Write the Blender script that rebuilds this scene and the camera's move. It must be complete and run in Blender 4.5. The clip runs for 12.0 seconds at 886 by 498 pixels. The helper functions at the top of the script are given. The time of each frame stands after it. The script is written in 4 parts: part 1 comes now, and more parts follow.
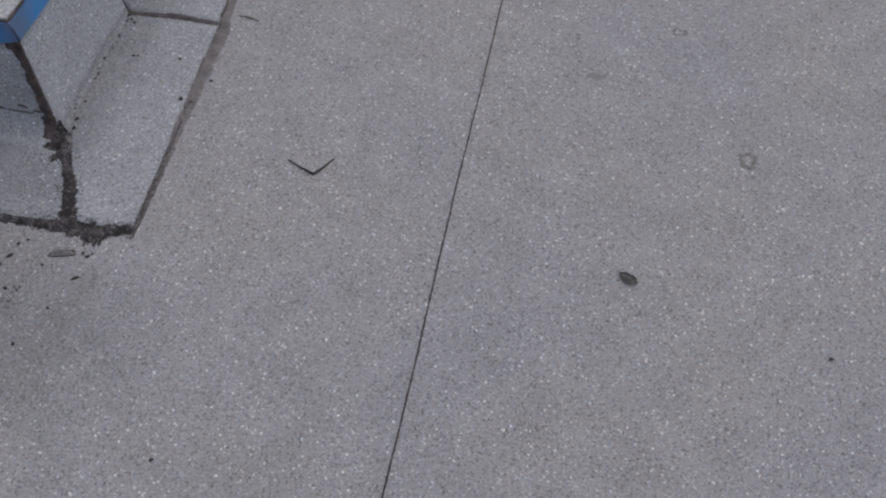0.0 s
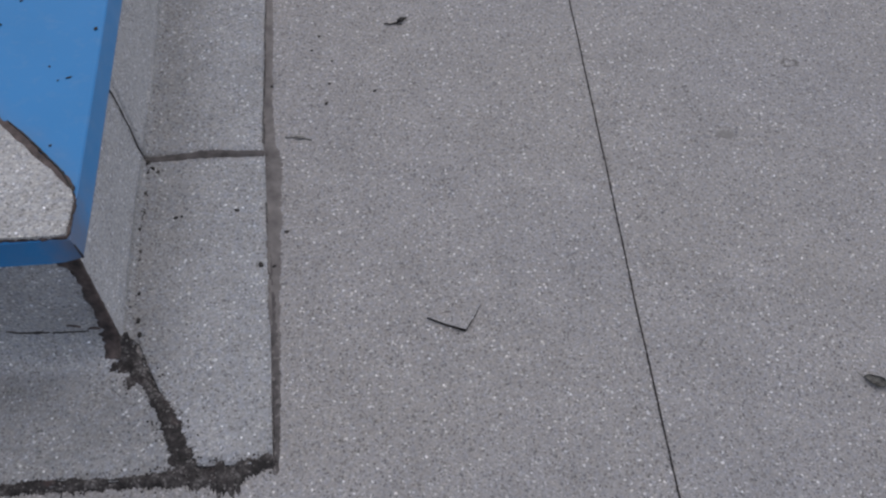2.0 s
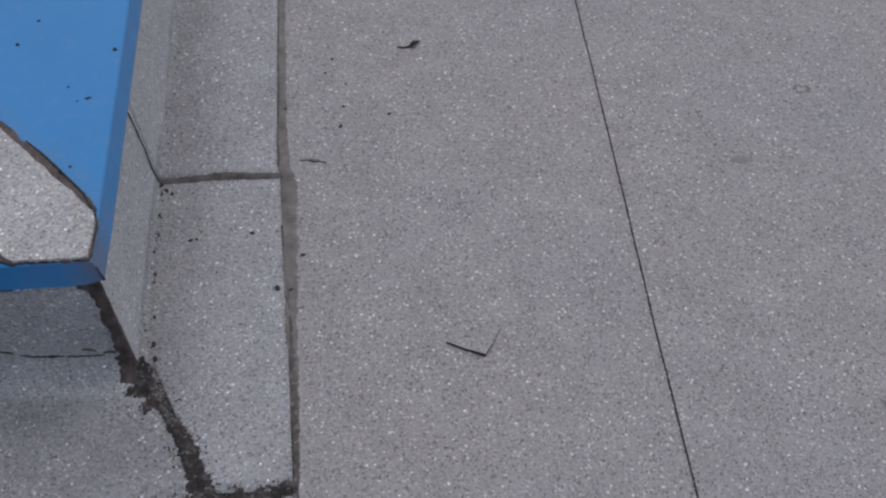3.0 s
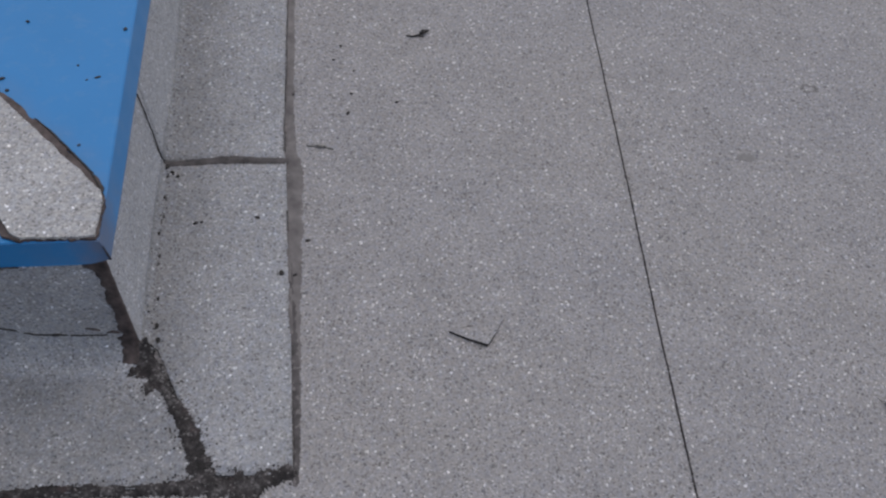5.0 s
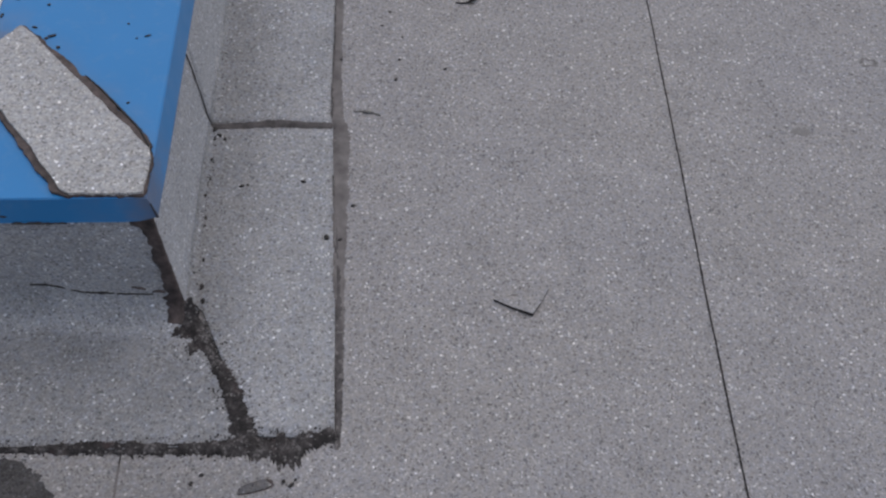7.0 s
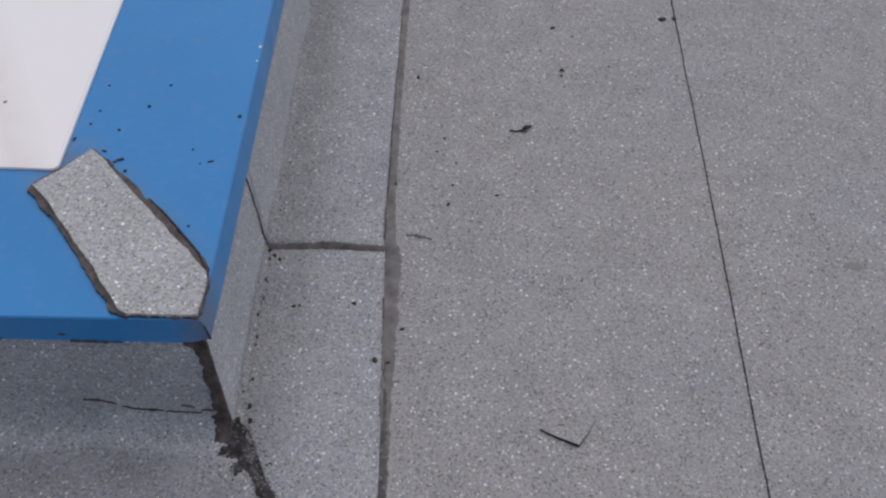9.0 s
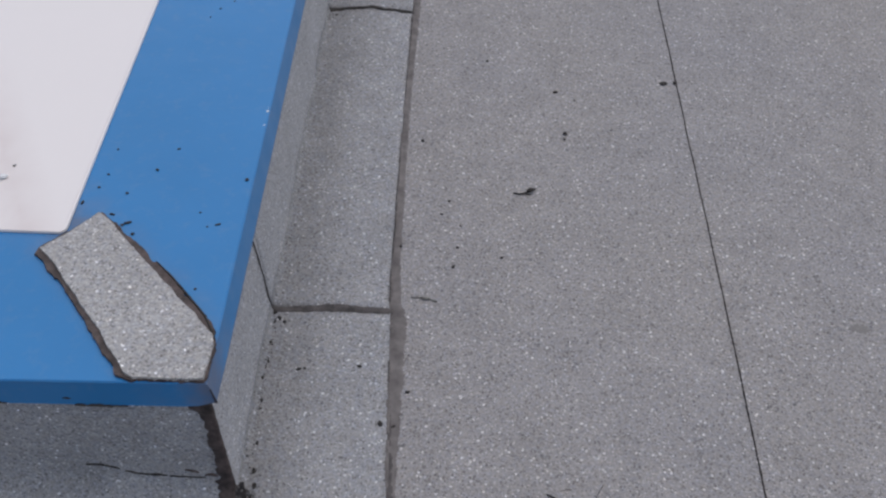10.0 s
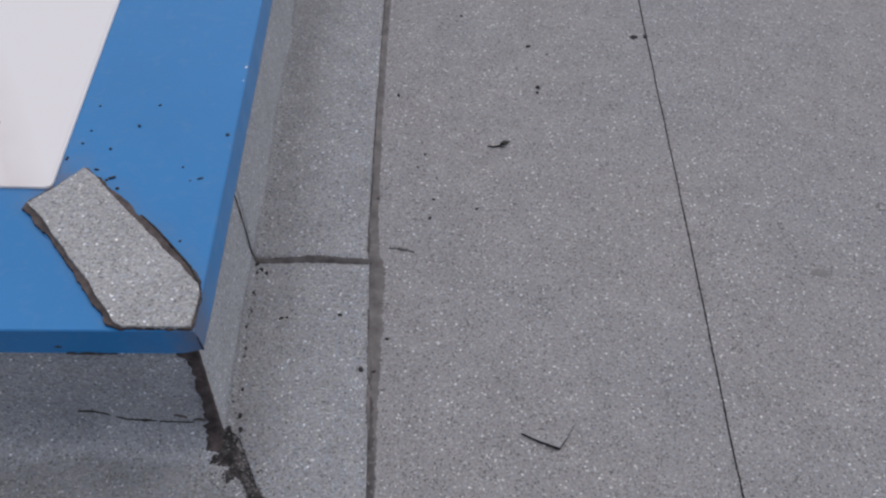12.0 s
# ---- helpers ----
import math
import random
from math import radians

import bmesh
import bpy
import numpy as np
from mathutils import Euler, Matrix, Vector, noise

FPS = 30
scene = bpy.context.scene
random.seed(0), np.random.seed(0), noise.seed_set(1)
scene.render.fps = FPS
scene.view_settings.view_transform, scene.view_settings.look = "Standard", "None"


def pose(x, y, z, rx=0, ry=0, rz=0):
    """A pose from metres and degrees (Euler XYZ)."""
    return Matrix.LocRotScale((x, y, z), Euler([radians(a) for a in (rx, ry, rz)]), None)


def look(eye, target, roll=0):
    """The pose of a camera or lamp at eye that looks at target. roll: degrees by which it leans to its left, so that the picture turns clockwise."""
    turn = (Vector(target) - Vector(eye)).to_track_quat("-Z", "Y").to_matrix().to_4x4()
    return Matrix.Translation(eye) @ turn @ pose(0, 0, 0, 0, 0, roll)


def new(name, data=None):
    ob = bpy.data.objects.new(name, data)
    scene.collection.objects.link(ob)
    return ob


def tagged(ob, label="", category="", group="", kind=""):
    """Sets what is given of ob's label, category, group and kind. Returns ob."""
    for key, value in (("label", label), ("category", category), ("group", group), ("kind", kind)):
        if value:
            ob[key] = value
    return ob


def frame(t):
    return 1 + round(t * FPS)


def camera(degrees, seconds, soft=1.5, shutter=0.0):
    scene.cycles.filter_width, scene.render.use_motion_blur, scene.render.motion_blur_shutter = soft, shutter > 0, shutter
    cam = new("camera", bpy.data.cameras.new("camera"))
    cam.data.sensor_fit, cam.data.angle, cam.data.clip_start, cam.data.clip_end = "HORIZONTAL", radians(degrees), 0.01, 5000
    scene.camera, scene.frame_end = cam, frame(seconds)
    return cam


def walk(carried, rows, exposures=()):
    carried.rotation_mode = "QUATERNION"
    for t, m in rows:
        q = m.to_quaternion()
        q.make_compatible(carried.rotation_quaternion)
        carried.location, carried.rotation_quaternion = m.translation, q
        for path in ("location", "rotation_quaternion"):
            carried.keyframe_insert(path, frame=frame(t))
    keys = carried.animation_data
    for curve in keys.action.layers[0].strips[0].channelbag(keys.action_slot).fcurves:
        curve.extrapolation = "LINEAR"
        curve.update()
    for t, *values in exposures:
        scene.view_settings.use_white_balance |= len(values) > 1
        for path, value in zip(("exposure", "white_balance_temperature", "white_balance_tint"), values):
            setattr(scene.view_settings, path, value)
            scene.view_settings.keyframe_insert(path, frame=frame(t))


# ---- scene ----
cam = camera(47.0, 12.0, soft=2.3)
PATH = [
    (0, (0.781, -1.014, 1.489), (0.561, 0.16, -0.115), 0.4),
    (0.2, (0.679, -0.973, 1.470), (0.518, 0.151, -0.177), 0.3),
    (0.5, (0.56, -0.895, 1.408), (0.45, 0.164, -0.285), -0.0),
    (1, (0.37, -0.705, 1.351), (0.343, 0.398, -0.317), 0.9),
    (1.5, (0.225, -0.611, 1.364), (0.313, 0.505, -0.293), 3.1),
    (2, (0.163, -0.591, 1.366), (0.299, 0.549, -0.272), 2.7),
    (2.5, (0.131, -0.575, 1.367), (0.291, 0.602, -0.242), 3.4),
    (3, (0.106, -0.58, 1.353), (0.279, 0.596, -0.255), 4.2),
    (5, (0.092, -0.584, 1.35), (0.272, 0.58, -0.266), 6.1),
    (5.5, (0.097, -0.59, 1.338), (0.253, 0.555, -0.294), 5.4),
    (6, (0.091, -0.595, 1.328), (0.228, 0.526, -0.322), 5.0),
    (6.5, (0.086, -0.594, 1.325), (0.206, 0.529, -0.326), 4.7),
    (8.5, (0.083, -0.58, 1.335), (0.106, 0.676, -0.221), 2.5),
    (9, (0.086, -0.577, 1.354), (0.084, 0.726, -0.163), 1.9),
    (9.5, (0.076, -0.578, 1.356), (0.073, 0.778, -0.114), 2.0),
    (10, (0.076, -0.576, 1.358), (0.071, 0.814, -0.079), 1.8),
    (10.5, (0.078, -0.58, 1.364), (0.071, 0.83, -0.054), 1.7),
    (11, (0.075, -0.604, 1.379), (0.085, 0.822, -0.024), 2.2),
    (11.5, (0.071, -0.625, 1.406), (0.102, 0.771, -0.025), 2.8),
    (12, (0.078, -0.62, 1.392), (0.119, 0.708, -0.103), 2.6),
]
walk(cam, [(t, look(eye, target, roll)) for t, eye, target, roll in PATH],
     exposures=[(0.0, 0.0), (6.5, 0.0), (8.5, 0.01), (10.5, 0.04), (12.0, 0.0)])

# ---- light: a bright overcast sky, a little stronger from beyond the rooflight ----
world = bpy.data.worlds.new("overcast_sky")
scene.world = world
world.use_nodes = True
wn = world.node_tree
sky = wn.nodes.new("ShaderNodeTexSky")
sky.sky_type, sky.sun_disc = "NISHITA", False
sky.sun_elevation, sky.sun_rotation = radians(72), radians(52)
sky.air_density, sky.dust_density, sky.ozone_density = 1.0, 4.0, 1.0
wn.nodes["Background"].inputs["Strength"].default_value = 0.078
wn.links.new(sky.outputs["Color"], wn.nodes["Background"].inputs["Color"])
sun = new("sun", bpy.data.lights.new("sun", "SUN"))
sun.data.energy, sun.data.angle, sun.data.color = 1.47, radians(138), (0.957, 0.958, 0.982)
sun.matrix_world = look((0.48, 0.38, 2.4), (0, 0, 0))


# ---- materials ----
def nodes_of(name):
    m = bpy.data.materials.new(name)
    m.use_nodes = True
    t = m.node_tree
    return m, t, t.nodes["Principled BSDF"]


def add(t, kind, **sets):
    n = t.nodes.new(kind)
    for key, value in sets.items():
        n.inputs[key.replace("_", " ")].default_value = value
    return n


def ramp(t, source, stops, interpolation="LINEAR"):
    n = t.nodes.new("ShaderNodeValToRGB")
    n.color_ramp.interpolation = interpolation
    while len(n.color_ramp.elements) < len(stops):
        n.color_ramp.elements.new(0.5)
    for e, (at, c) in zip(n.color_ramp.elements, stops):
        e.position, e.color = at, (*c, 1) if len(c) == 3 else (c[0],) * 3 + (1,)
    t.links.new(source, n.inputs["Fac"])
    return n.outputs["Color"]


def mixed(t, a, b, fac, blend="MIX"):
    n = t.nodes.new("ShaderNodeMix")
    n.data_type, n.blend_type = "RGBA", blend
    for value, socket in ((a, n.inputs[6]), (b, n.inputs[7]), (fac, n.inputs[0])):
        if isinstance(value, (int, float)):
            socket.default_value = value
        elif isinstance(value, tuple):
            socket.default_value = (*value, 1)
        else:
            t.links.new(value, socket)
    return n.outputs[2]


def bump(t, bsdf, height, strength, distance):
    n = add(t, "ShaderNodeBump", Strength=strength, Distance=distance)
    t.links.new(height, n.inputs["Height"])
    t.links.new(n.outputs["Normal"], bsdf.inputs["Normal"])


def noise_tex(t, where, scale, detail=3.0, rough=0.55):
    n = add(t, "ShaderNodeTexNoise", Scale=scale, Detail=detail, Roughness=rough)
    t.links.new(where, n.inputs["Vector"])
    return n.outputs["Fac"]


def felt(name, mid, cool, dark_share, light_share, mottle=0.11):
    """Slate-granule roofing felt: granules of 2 to 4 mm, some pale and glinting, some nearly black; glints are also put
    into the colour.
    """
    m, t, b = nodes_of(name)
    geo = t.nodes.new("ShaderNodeNewGeometry").outputs["Position"]
    cells = add(t, "ShaderNodeTexVoronoi", Scale=430.0)
    t.links.new(geo, cells.inputs["Vector"])
    pick = t.nodes.new("ShaderNodeSeparateColor")
    t.links.new(cells.outputs["Color"], pick.inputs["Color"])
    grain = ramp(t, pick.outputs["Red"], [(0.0, (0.50,)), (dark_share, (0.85,)), (0.5, (1.0,)), (light_share, (1.08,)), (1.0, (1.45,))])
    big = add(t, "ShaderNodeTexVoronoi", Scale=310.0)
    t.links.new(geo, big.inputs["Vector"])
    pick2 = t.nodes.new("ShaderNodeSeparateColor")
    t.links.new(big.outputs["Color"], pick2.inputs["Color"])
    # top steps of the pale flakes paint in their sparkle
    flake = ramp(t, pick2.outputs["Green"], [(0.0, (0.48,)), (0.06, (0.84,)), (0.10, (0.97,)), (0.5, (1.0,)), (0.955, (1.02,)), (0.98, (1.5,)), (1.0, (2.3,))])
    tint = ramp(t, noise_tex(t, geo, 2.2, 4.0), [(0.3, mid), (0.7, cool)])
    stain = ramp(t, noise_tex(t, geo, 11.0, 5.0, 0.62), [(0.3, (1.0 - mottle,)), (0.7, (1.0 + mottle * 0.6,))])
    patchy = ramp(t, noise_tex(t, geo, 180.0, 3.0, 0.6), [(0.28, (0.80,)), (0.5, (0.99,)), (0.72, (1.15,))])
    hue = ramp(t, noise_tex(t, geo, 105.0, 3.0, 0.6), [(0.3, (0.955, 0.988, 1.06)), (0.5, (1.0, 1.0, 1.0)), (0.7, (1.03, 1.0, 0.955))])
    tint = mixed(t, tint, hue, 1.0, "MULTIPLY")
    c = mixed(t, tint, grain, 1.0, "MULTIPLY")
    c = mixed(t, c, flake, 1.0, "MULTIPLY")
    c = mixed(t, c, stain, 1.0, "MULTIPLY")
    c = mixed(t, c, patchy, 1.0, "MULTIPLY")
    smudge = ramp(t, noise_tex(t, geo, 32.0, 6.0, 0.68), [(0.58, (1.0,)), (0.74, (0.88,))])
    c = mixed(t, c, smudge, 1.0, "MULTIPLY")
    t.links.new(c, b.inputs["Base Color"])
    b.inputs["Roughness"].default_value = 0.85
    shine = ramp(t, pick.outputs["Blue"], [(0.0, (0.9,)), (0.9, (0.8,)), (1.0, (0.35,))])
    t.links.new(shine, b.inputs["Roughness"])
    h = mixed(t, cells.outputs["Distance"], pick.outputs["Green"], 0.5)
    bump(t, b, h, 0.35, 0.0012)
    return m, t, b, c, geo


FELT_DECK, dt, db, dc, dgeo = felt("deck_felt", (0.290, 0.280, 0.279), (0.274, 0.270, 0.282), 0.10, 0.9)
# a broad darker area in front of the kerb, with a wandering outline
dark_area = add(dt, "ShaderNodeMapping")
dark_area.inputs["Location"].default_value, dark_area.inputs["Scale"].default_value = (0.42, 0.50, 0.0), (1.0, 2.0, 0.0)
dt.links.new(dgeo, dark_area.inputs["Vector"])
reach = dt.nodes.new("ShaderNodeVectorMath")
reach.operation = "LENGTH"
dt.links.new(dark_area.outputs["Vector"], reach.inputs[0])
ragged_reach = dt.nodes.new("ShaderNodeMath")
ragged_reach.operation, ragged_reach.inputs[1].default_value = "MULTIPLY_ADD", 0.5
dt.links.new(noise_tex(dt, dgeo, 7.0, 5.0, 0.6), ragged_reach.inputs[0])
dt.links.new(reach.outputs["Value"], ragged_reach.inputs[2])
dt.links.new(mixed(dt, dc, ramp(dt, ragged_reach.outputs[0], [(0.45, (0.72,)), (0.62, (0.80,)), (0.85, (1.0,))]), 1.0, "MULTIPLY"), db.inputs["Base Color"])


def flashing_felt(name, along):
    """The cooler felt of the flashings, with a long darker band against the kerb and the kerb walls painted lighter in
    place of light; along: the axis across the band.
    """
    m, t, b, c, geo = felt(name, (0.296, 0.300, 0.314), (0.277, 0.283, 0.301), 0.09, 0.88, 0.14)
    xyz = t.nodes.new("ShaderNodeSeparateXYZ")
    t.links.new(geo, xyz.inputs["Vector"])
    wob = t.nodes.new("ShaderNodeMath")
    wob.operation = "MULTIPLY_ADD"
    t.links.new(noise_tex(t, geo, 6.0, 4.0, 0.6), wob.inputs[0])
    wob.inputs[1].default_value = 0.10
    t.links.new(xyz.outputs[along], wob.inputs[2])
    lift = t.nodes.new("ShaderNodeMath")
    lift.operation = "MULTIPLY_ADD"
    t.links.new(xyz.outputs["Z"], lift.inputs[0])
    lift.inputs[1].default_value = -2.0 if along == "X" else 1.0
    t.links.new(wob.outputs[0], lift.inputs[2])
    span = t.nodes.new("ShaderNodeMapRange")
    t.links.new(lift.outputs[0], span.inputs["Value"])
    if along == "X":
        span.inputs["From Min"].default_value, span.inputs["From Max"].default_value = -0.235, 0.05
        # first two stops lighten the side wall, light put into its colour
        band_and_wall_light = ramp(t, span.outputs["Result"], [(0.0, (1.40,)), (0.06, (1.30,)), (0.125, (0.82,)), (0.33, (0.84,)), (0.55, (1.02,)), (1.0, (1.04,))])
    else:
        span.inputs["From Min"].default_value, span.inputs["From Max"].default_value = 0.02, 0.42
        # crease roll and front wall are painted lighter, as if lit
        band_and_wall_light = ramp(t, span.outputs["Result"], [(0.0, (0.82,)), (0.25, (0.80,)), (0.40, (0.80,)), (0.47, (0.88,)), (0.53, (1.18,)), (0.60, (1.06,)), (0.72, (1.20,)), (1.0, (1.26,))])
    t.links.new(mixed(t, c, band_and_wall_light, 1.0, "MULTIPLY"), b.inputs["Base Color"])
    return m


FELT_PLAIN = felt("plain_flashing_felt", (0.296, 0.300, 0.314), (0.277, 0.283, 0.301), 0.09, 0.88, 0.18)[0]
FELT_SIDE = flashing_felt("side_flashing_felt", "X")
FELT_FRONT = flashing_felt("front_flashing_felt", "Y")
FELT_DIRTY = felt("tarred_felt", (0.040, 0.038, 0.039), (0.105, 0.102, 0.104), 0.3, 0.92, 0.5)[0]
FELT_PATCH = felt("patch_felt", (0.380, 0.378, 0.382), (0.348, 0.348, 0.354), 0.07, 0.86, 0.1)[0]


def bitumen_material():
    m, t, b = nodes_of("bitumen")
    geo = t.nodes.new("ShaderNodeNewGeometry").outputs["Position"]
    c = ramp(t, noise_tex(t, geo, 75.0, 6.0, 0.72), [(0.34, (0.008, 0.007, 0.007)), (0.50, (0.026, 0.023, 0.0235)), (0.60, (0.056, 0.050, 0.051)), (0.74, (0.14, 0.13, 0.13))])
    grit = add(t, "ShaderNodeTexVoronoi", Scale=380.0)
    t.links.new(geo, grit.inputs["Vector"])
    s = t.nodes.new("ShaderNodeSeparateColor")
    t.links.new(grit.outputs["Color"], s.inputs["Color"])
    c = mixed(t, c, (0.20, 0.19, 0.19), ramp(t, s.outputs["Red"], [(0.93, (0.0,)), (0.98, (0.7,))]))
    stuck = ramp(t, noise_tex(t, geo, 48.0, 5.0, 0.7), [(0.52, (0.0,)), (0.68, (0.75,))])
    c = mixed(t, c, ramp(t, s.outputs["Blue"], [(0.0, (0.045, 0.041, 0.042)), (0.6, (0.12, 0.112, 0.113)), (1.0, (0.26, 0.25, 0.25))]), stuck)
    c = mixed(t, c, (0.085, 0.052, 0.052), ramp(t, noise_tex(t, geo, 31.0, 3.0, 0.6), [(0.60, (0.0,)), (0.74, (0.45,))]))
    t.links.new(c, b.inputs["Base Color"])
    b.inputs["Roughness"].default_value = 0.66
    b.inputs["Specular IOR Level"].default_value = 0.3
    bump(t, b, mixed(t, noise_tex(t, geo, 160.0, 4.0), s.outputs["Green"], 0.35), 0.7, 0.003)
    return m


BITUMEN = bitumen_material()


def dull(name, a, b_, rough=0.8, scale=90.0):
    m, t, b = nodes_of(name)
    geo = t.nodes.new("ShaderNodeNewGeometry").outputs["Position"]
    n = noise_tex(t, geo, scale, 5.0)
    t.links.new(ramp(t, n, [(0.3, a), (0.7, b_)]), b.inputs["Base Color"])
    b.inputs["Roughness"].default_value = rough
    bump(t, b, n, 0.4, 0.002)
    return m


PALE_BLEED = dull("weathered_bitumen", (0.088, 0.080, 0.081), (0.180, 0.167, 0.166), 0.8, 34.0)
SIDE_TAR = dull("greyed_bitumen", (0.022, 0.020, 0.021), (0.110, 0.100, 0.101), 0.75, 42.0)
BROWN_TAR = dull("brown_tar", (0.022, 0.017, 0.017), (0.115, 0.088, 0.084), 0.7, 70.0)
GRIME = dull("black_grit", (0.010, 0.009, 0.009), (0.035, 0.030, 0.028), 0.7)
LEAF = dull("withered_leaf", (0.05, 0.049, 0.045), (0.30, 0.295, 0.28), 0.7, 150.0)
MUD = dull("dried_mud", (0.165, 0.158, 0.155), (0.235, 0.23, 0.23), 0.9, 200.0)
MUD_DARK = dull("damp_mud", (0.105, 0.100, 0.098), (0.215, 0.21, 0.21), 0.9, 130.0)
CORE = dull("kerb_board", (0.10, 0.09, 0.08), (0.16, 0.15, 0.13), 0.9, 30.0)


def blue_material():
    m, t, b = nodes_of("blue_coating")
    geo = t.nodes.new("ShaderNodeNewGeometry").outputs["Position"]
    c = ramp(t, noise_tex(t, geo, 5.0, 4.0, 0.6), [(0.3, (0.008, 0.176, 0.448)), (0.7, (0.011, 0.192, 0.486))])
    dust = ramp(t, noise_tex(t, geo, 38.0, 6.0, 0.7), [(0.52, (0.0,)), (0.8, (0.16,))])
    c = mixed(t, c, (0.24, 0.30, 0.38), dust)
    # brown tar stain seeped out along the patched mitre
    split = t.nodes.new("ShaderNodeSeparateXYZ")
    t.links.new(geo, split.inputs["Vector"])
    total = t.nodes.new("ShaderNodeMath")
    total.operation = "ADD"
    t.links.new(split.outputs["X"], total.inputs[0])
    t.links.new(split.outputs["Y"], total.inputs[1])
    off = t.nodes.new("ShaderNodeMath")
    off.operation = "ABSOLUTE"
    t.links.new(total.outputs[0], off.inputs[0])
    halo = ramp(t, off.outputs[0], [(0.025, (0.45,)), (0.06, (0.22,)), (0.125, (0.0,))])
    halo = mixed(t, halo, ramp(t, noise_tex(t, geo, 24.0, 4.0), [(0.35, (0.0,)), (0.65, (1.0,))]), 1.0, "MULTIPLY")
    nearby = ramp(t, split.outputs["Y"], [(0.55, (1.0,)), (0.7, (0.0,))])
    c = mixed(t, c, (0.20, 0.17, 0.17), mixed(t, halo, nearby, 1.0, "MULTIPLY"))
    core = ramp(t, off.outputs[0], [(0.018, (0.4,)), (0.035, (0.2,)), (0.062, (0.0,))])
    c = mixed(t, c, (0.085, 0.072, 0.078), mixed(t, core, nearby, 1.0, "MULTIPLY"))
    t.links.new(c, b.inputs["Base Color"])
    t.links.new(ramp(t, noise_tex(t, geo, 14.0, 4.0), [(0.3, (0.34,)), (0.7, (0.5,))]), b.inputs["Roughness"])
    b.inputs["Coat Weight"].default_value, b.inputs["Coat Roughness"].default_value, b.inputs["Coat IOR"].default_value = 0.55, 0.2, 1.5
    b.inputs["Specular IOR Level"].default_value = 0.4
    bump(t, b, noise_tex(t, geo, 420.0, 2.0), 0.05, 0.001)
    return m


BLUE = blue_material()


def opal_material():
    m, t, b = nodes_of("opal_glazing")
    geo = t.nodes.new("ShaderNodeNewGeometry").outputs["Position"]
    stretch = add(t, "ShaderNodeMapping")
    stretch.inputs["Scale"].default_value = (9.0, 2.2, 1.0)
    stretch.inputs["Rotation"].default_value = (0, 0, 0.35)
    t.links.new(geo, stretch.inputs["Vector"])
    run = ramp(t, noise_tex(t, stretch.outputs["Vector"], 1.0, 3.0), [(0.52, (0.0,)), (0.72, (0.5,))])
    split = t.nodes.new("ShaderNodeSeparateXYZ")
    t.links.new(geo, split.inputs["Vector"])
    # a brownish run of dirty water, slanting across the pane
    lean = t.nodes.new("ShaderNodeMath")
    lean.operation, lean.inputs[1].default_value, lean.inputs[2].default_value = "MULTIPLY_ADD", 0.895, 0.277
    t.links.new(split.outputs["X"], lean.inputs[0])
    across = t.nodes.new("ShaderNodeMath")
    across.operation, across.inputs[1].default_value = "MULTIPLY_ADD", 0.445
    t.links.new(split.outputs["Y"], across.inputs[0])
    t.links.new(lean.outputs[0], across.inputs[2])
    aside = t.nodes.new("ShaderNodeMath")
    aside.operation = "ABSOLUTE"
    t.links.new(across.outputs[0], aside.inputs[0])
    run = mixed(t, run, ramp(t, noise_tex(t, geo, 16.0, 4.0), [(0.3, (0.25,)), (0.7, (0.6,))]), 0.7)
    run = mixed(t, run, ramp(t, aside.outputs[0], [(0.0, (1.0,)), (0.018, (0.6,)), (0.055, (0.0,))]), 1.0, "MULTIPLY")
    run = mixed(t, run, ramp(t, split.outputs["Y"], [(0.72, (1.0,)), (0.95, (0.0,))]), 1.0, "MULTIPLY")
    c = mixed(t, (0.785, 0.755, 0.755), (0.55, 0.45, 0.44), run)
    t.links.new(c, b.inputs["Base Color"])
    b.inputs["Roughness"].default_value = 0.3
    return m


OPAL = opal_material()


# ---- building helpers ----
def part(name, bm, material, parent=None, label="", smooth=False):
    me = bpy.data.meshes.new(name)
    bmesh.ops.recalc_face_normals(bm, faces=bm.faces)
    bm.to_mesh(me)
    bm.free()
    me.materials.append(material)
    if smooth:
        me.shade_smooth()
    ob = new(name, me)
    if parent is not None:
        ob.parent = parent
    if label:
        tagged(ob, label)
    return ob


def wave(x, y, z=0.0):
    return noise.noise(Vector((x, y, z)))


def sheet(grid, thick):
    """A closed bmesh from a grid of points (rows of equal length), thickened downwards by thick along the way given by each row's normal."""
    bm = bmesh.new()
    top = [[bm.verts.new(p) for p, n in row] for row in grid]
    low = [[bm.verts.new(Vector(p) - thick * Vector(n)) for p, n in row] for row in grid]
    r, c = len(grid), len(grid[0])
    for i in range(r - 1):
        for j in range(c - 1):
            bm.faces.new((top[i][j], top[i][j + 1], top[i + 1][j + 1], top[i + 1][j]))
            bm.faces.new((low[i][j], low[i + 1][j], low[i + 1][j + 1], low[i][j + 1]))
    for j in range(c - 1):
        bm.faces.new((top[0][j], low[0][j], low[0][j + 1], top[0][j + 1]))
        bm.faces.new((top[-1][j], top[-1][j + 1], low[-1][j + 1], low[-1][j]))
    for i in range(r - 1):
        bm.faces.new((top[i][0], top[i + 1][0], low[i + 1][0], low[i][0]))
        bm.faces.new((top[i][-1], low[i][-1], low[i + 1][-1], top[i + 1][-1]))
    return bm


# plan of the kerb: outer wall faces, top and the edges of the flashings on the deck
WALL_X, WALL_Y = -0.224, 0.209
KERB_TOP = 0.242
FELT = 0.0045
R_SIDE, R_FRONT = 0.014, 0.045
FRONT_EDGE = -0.010


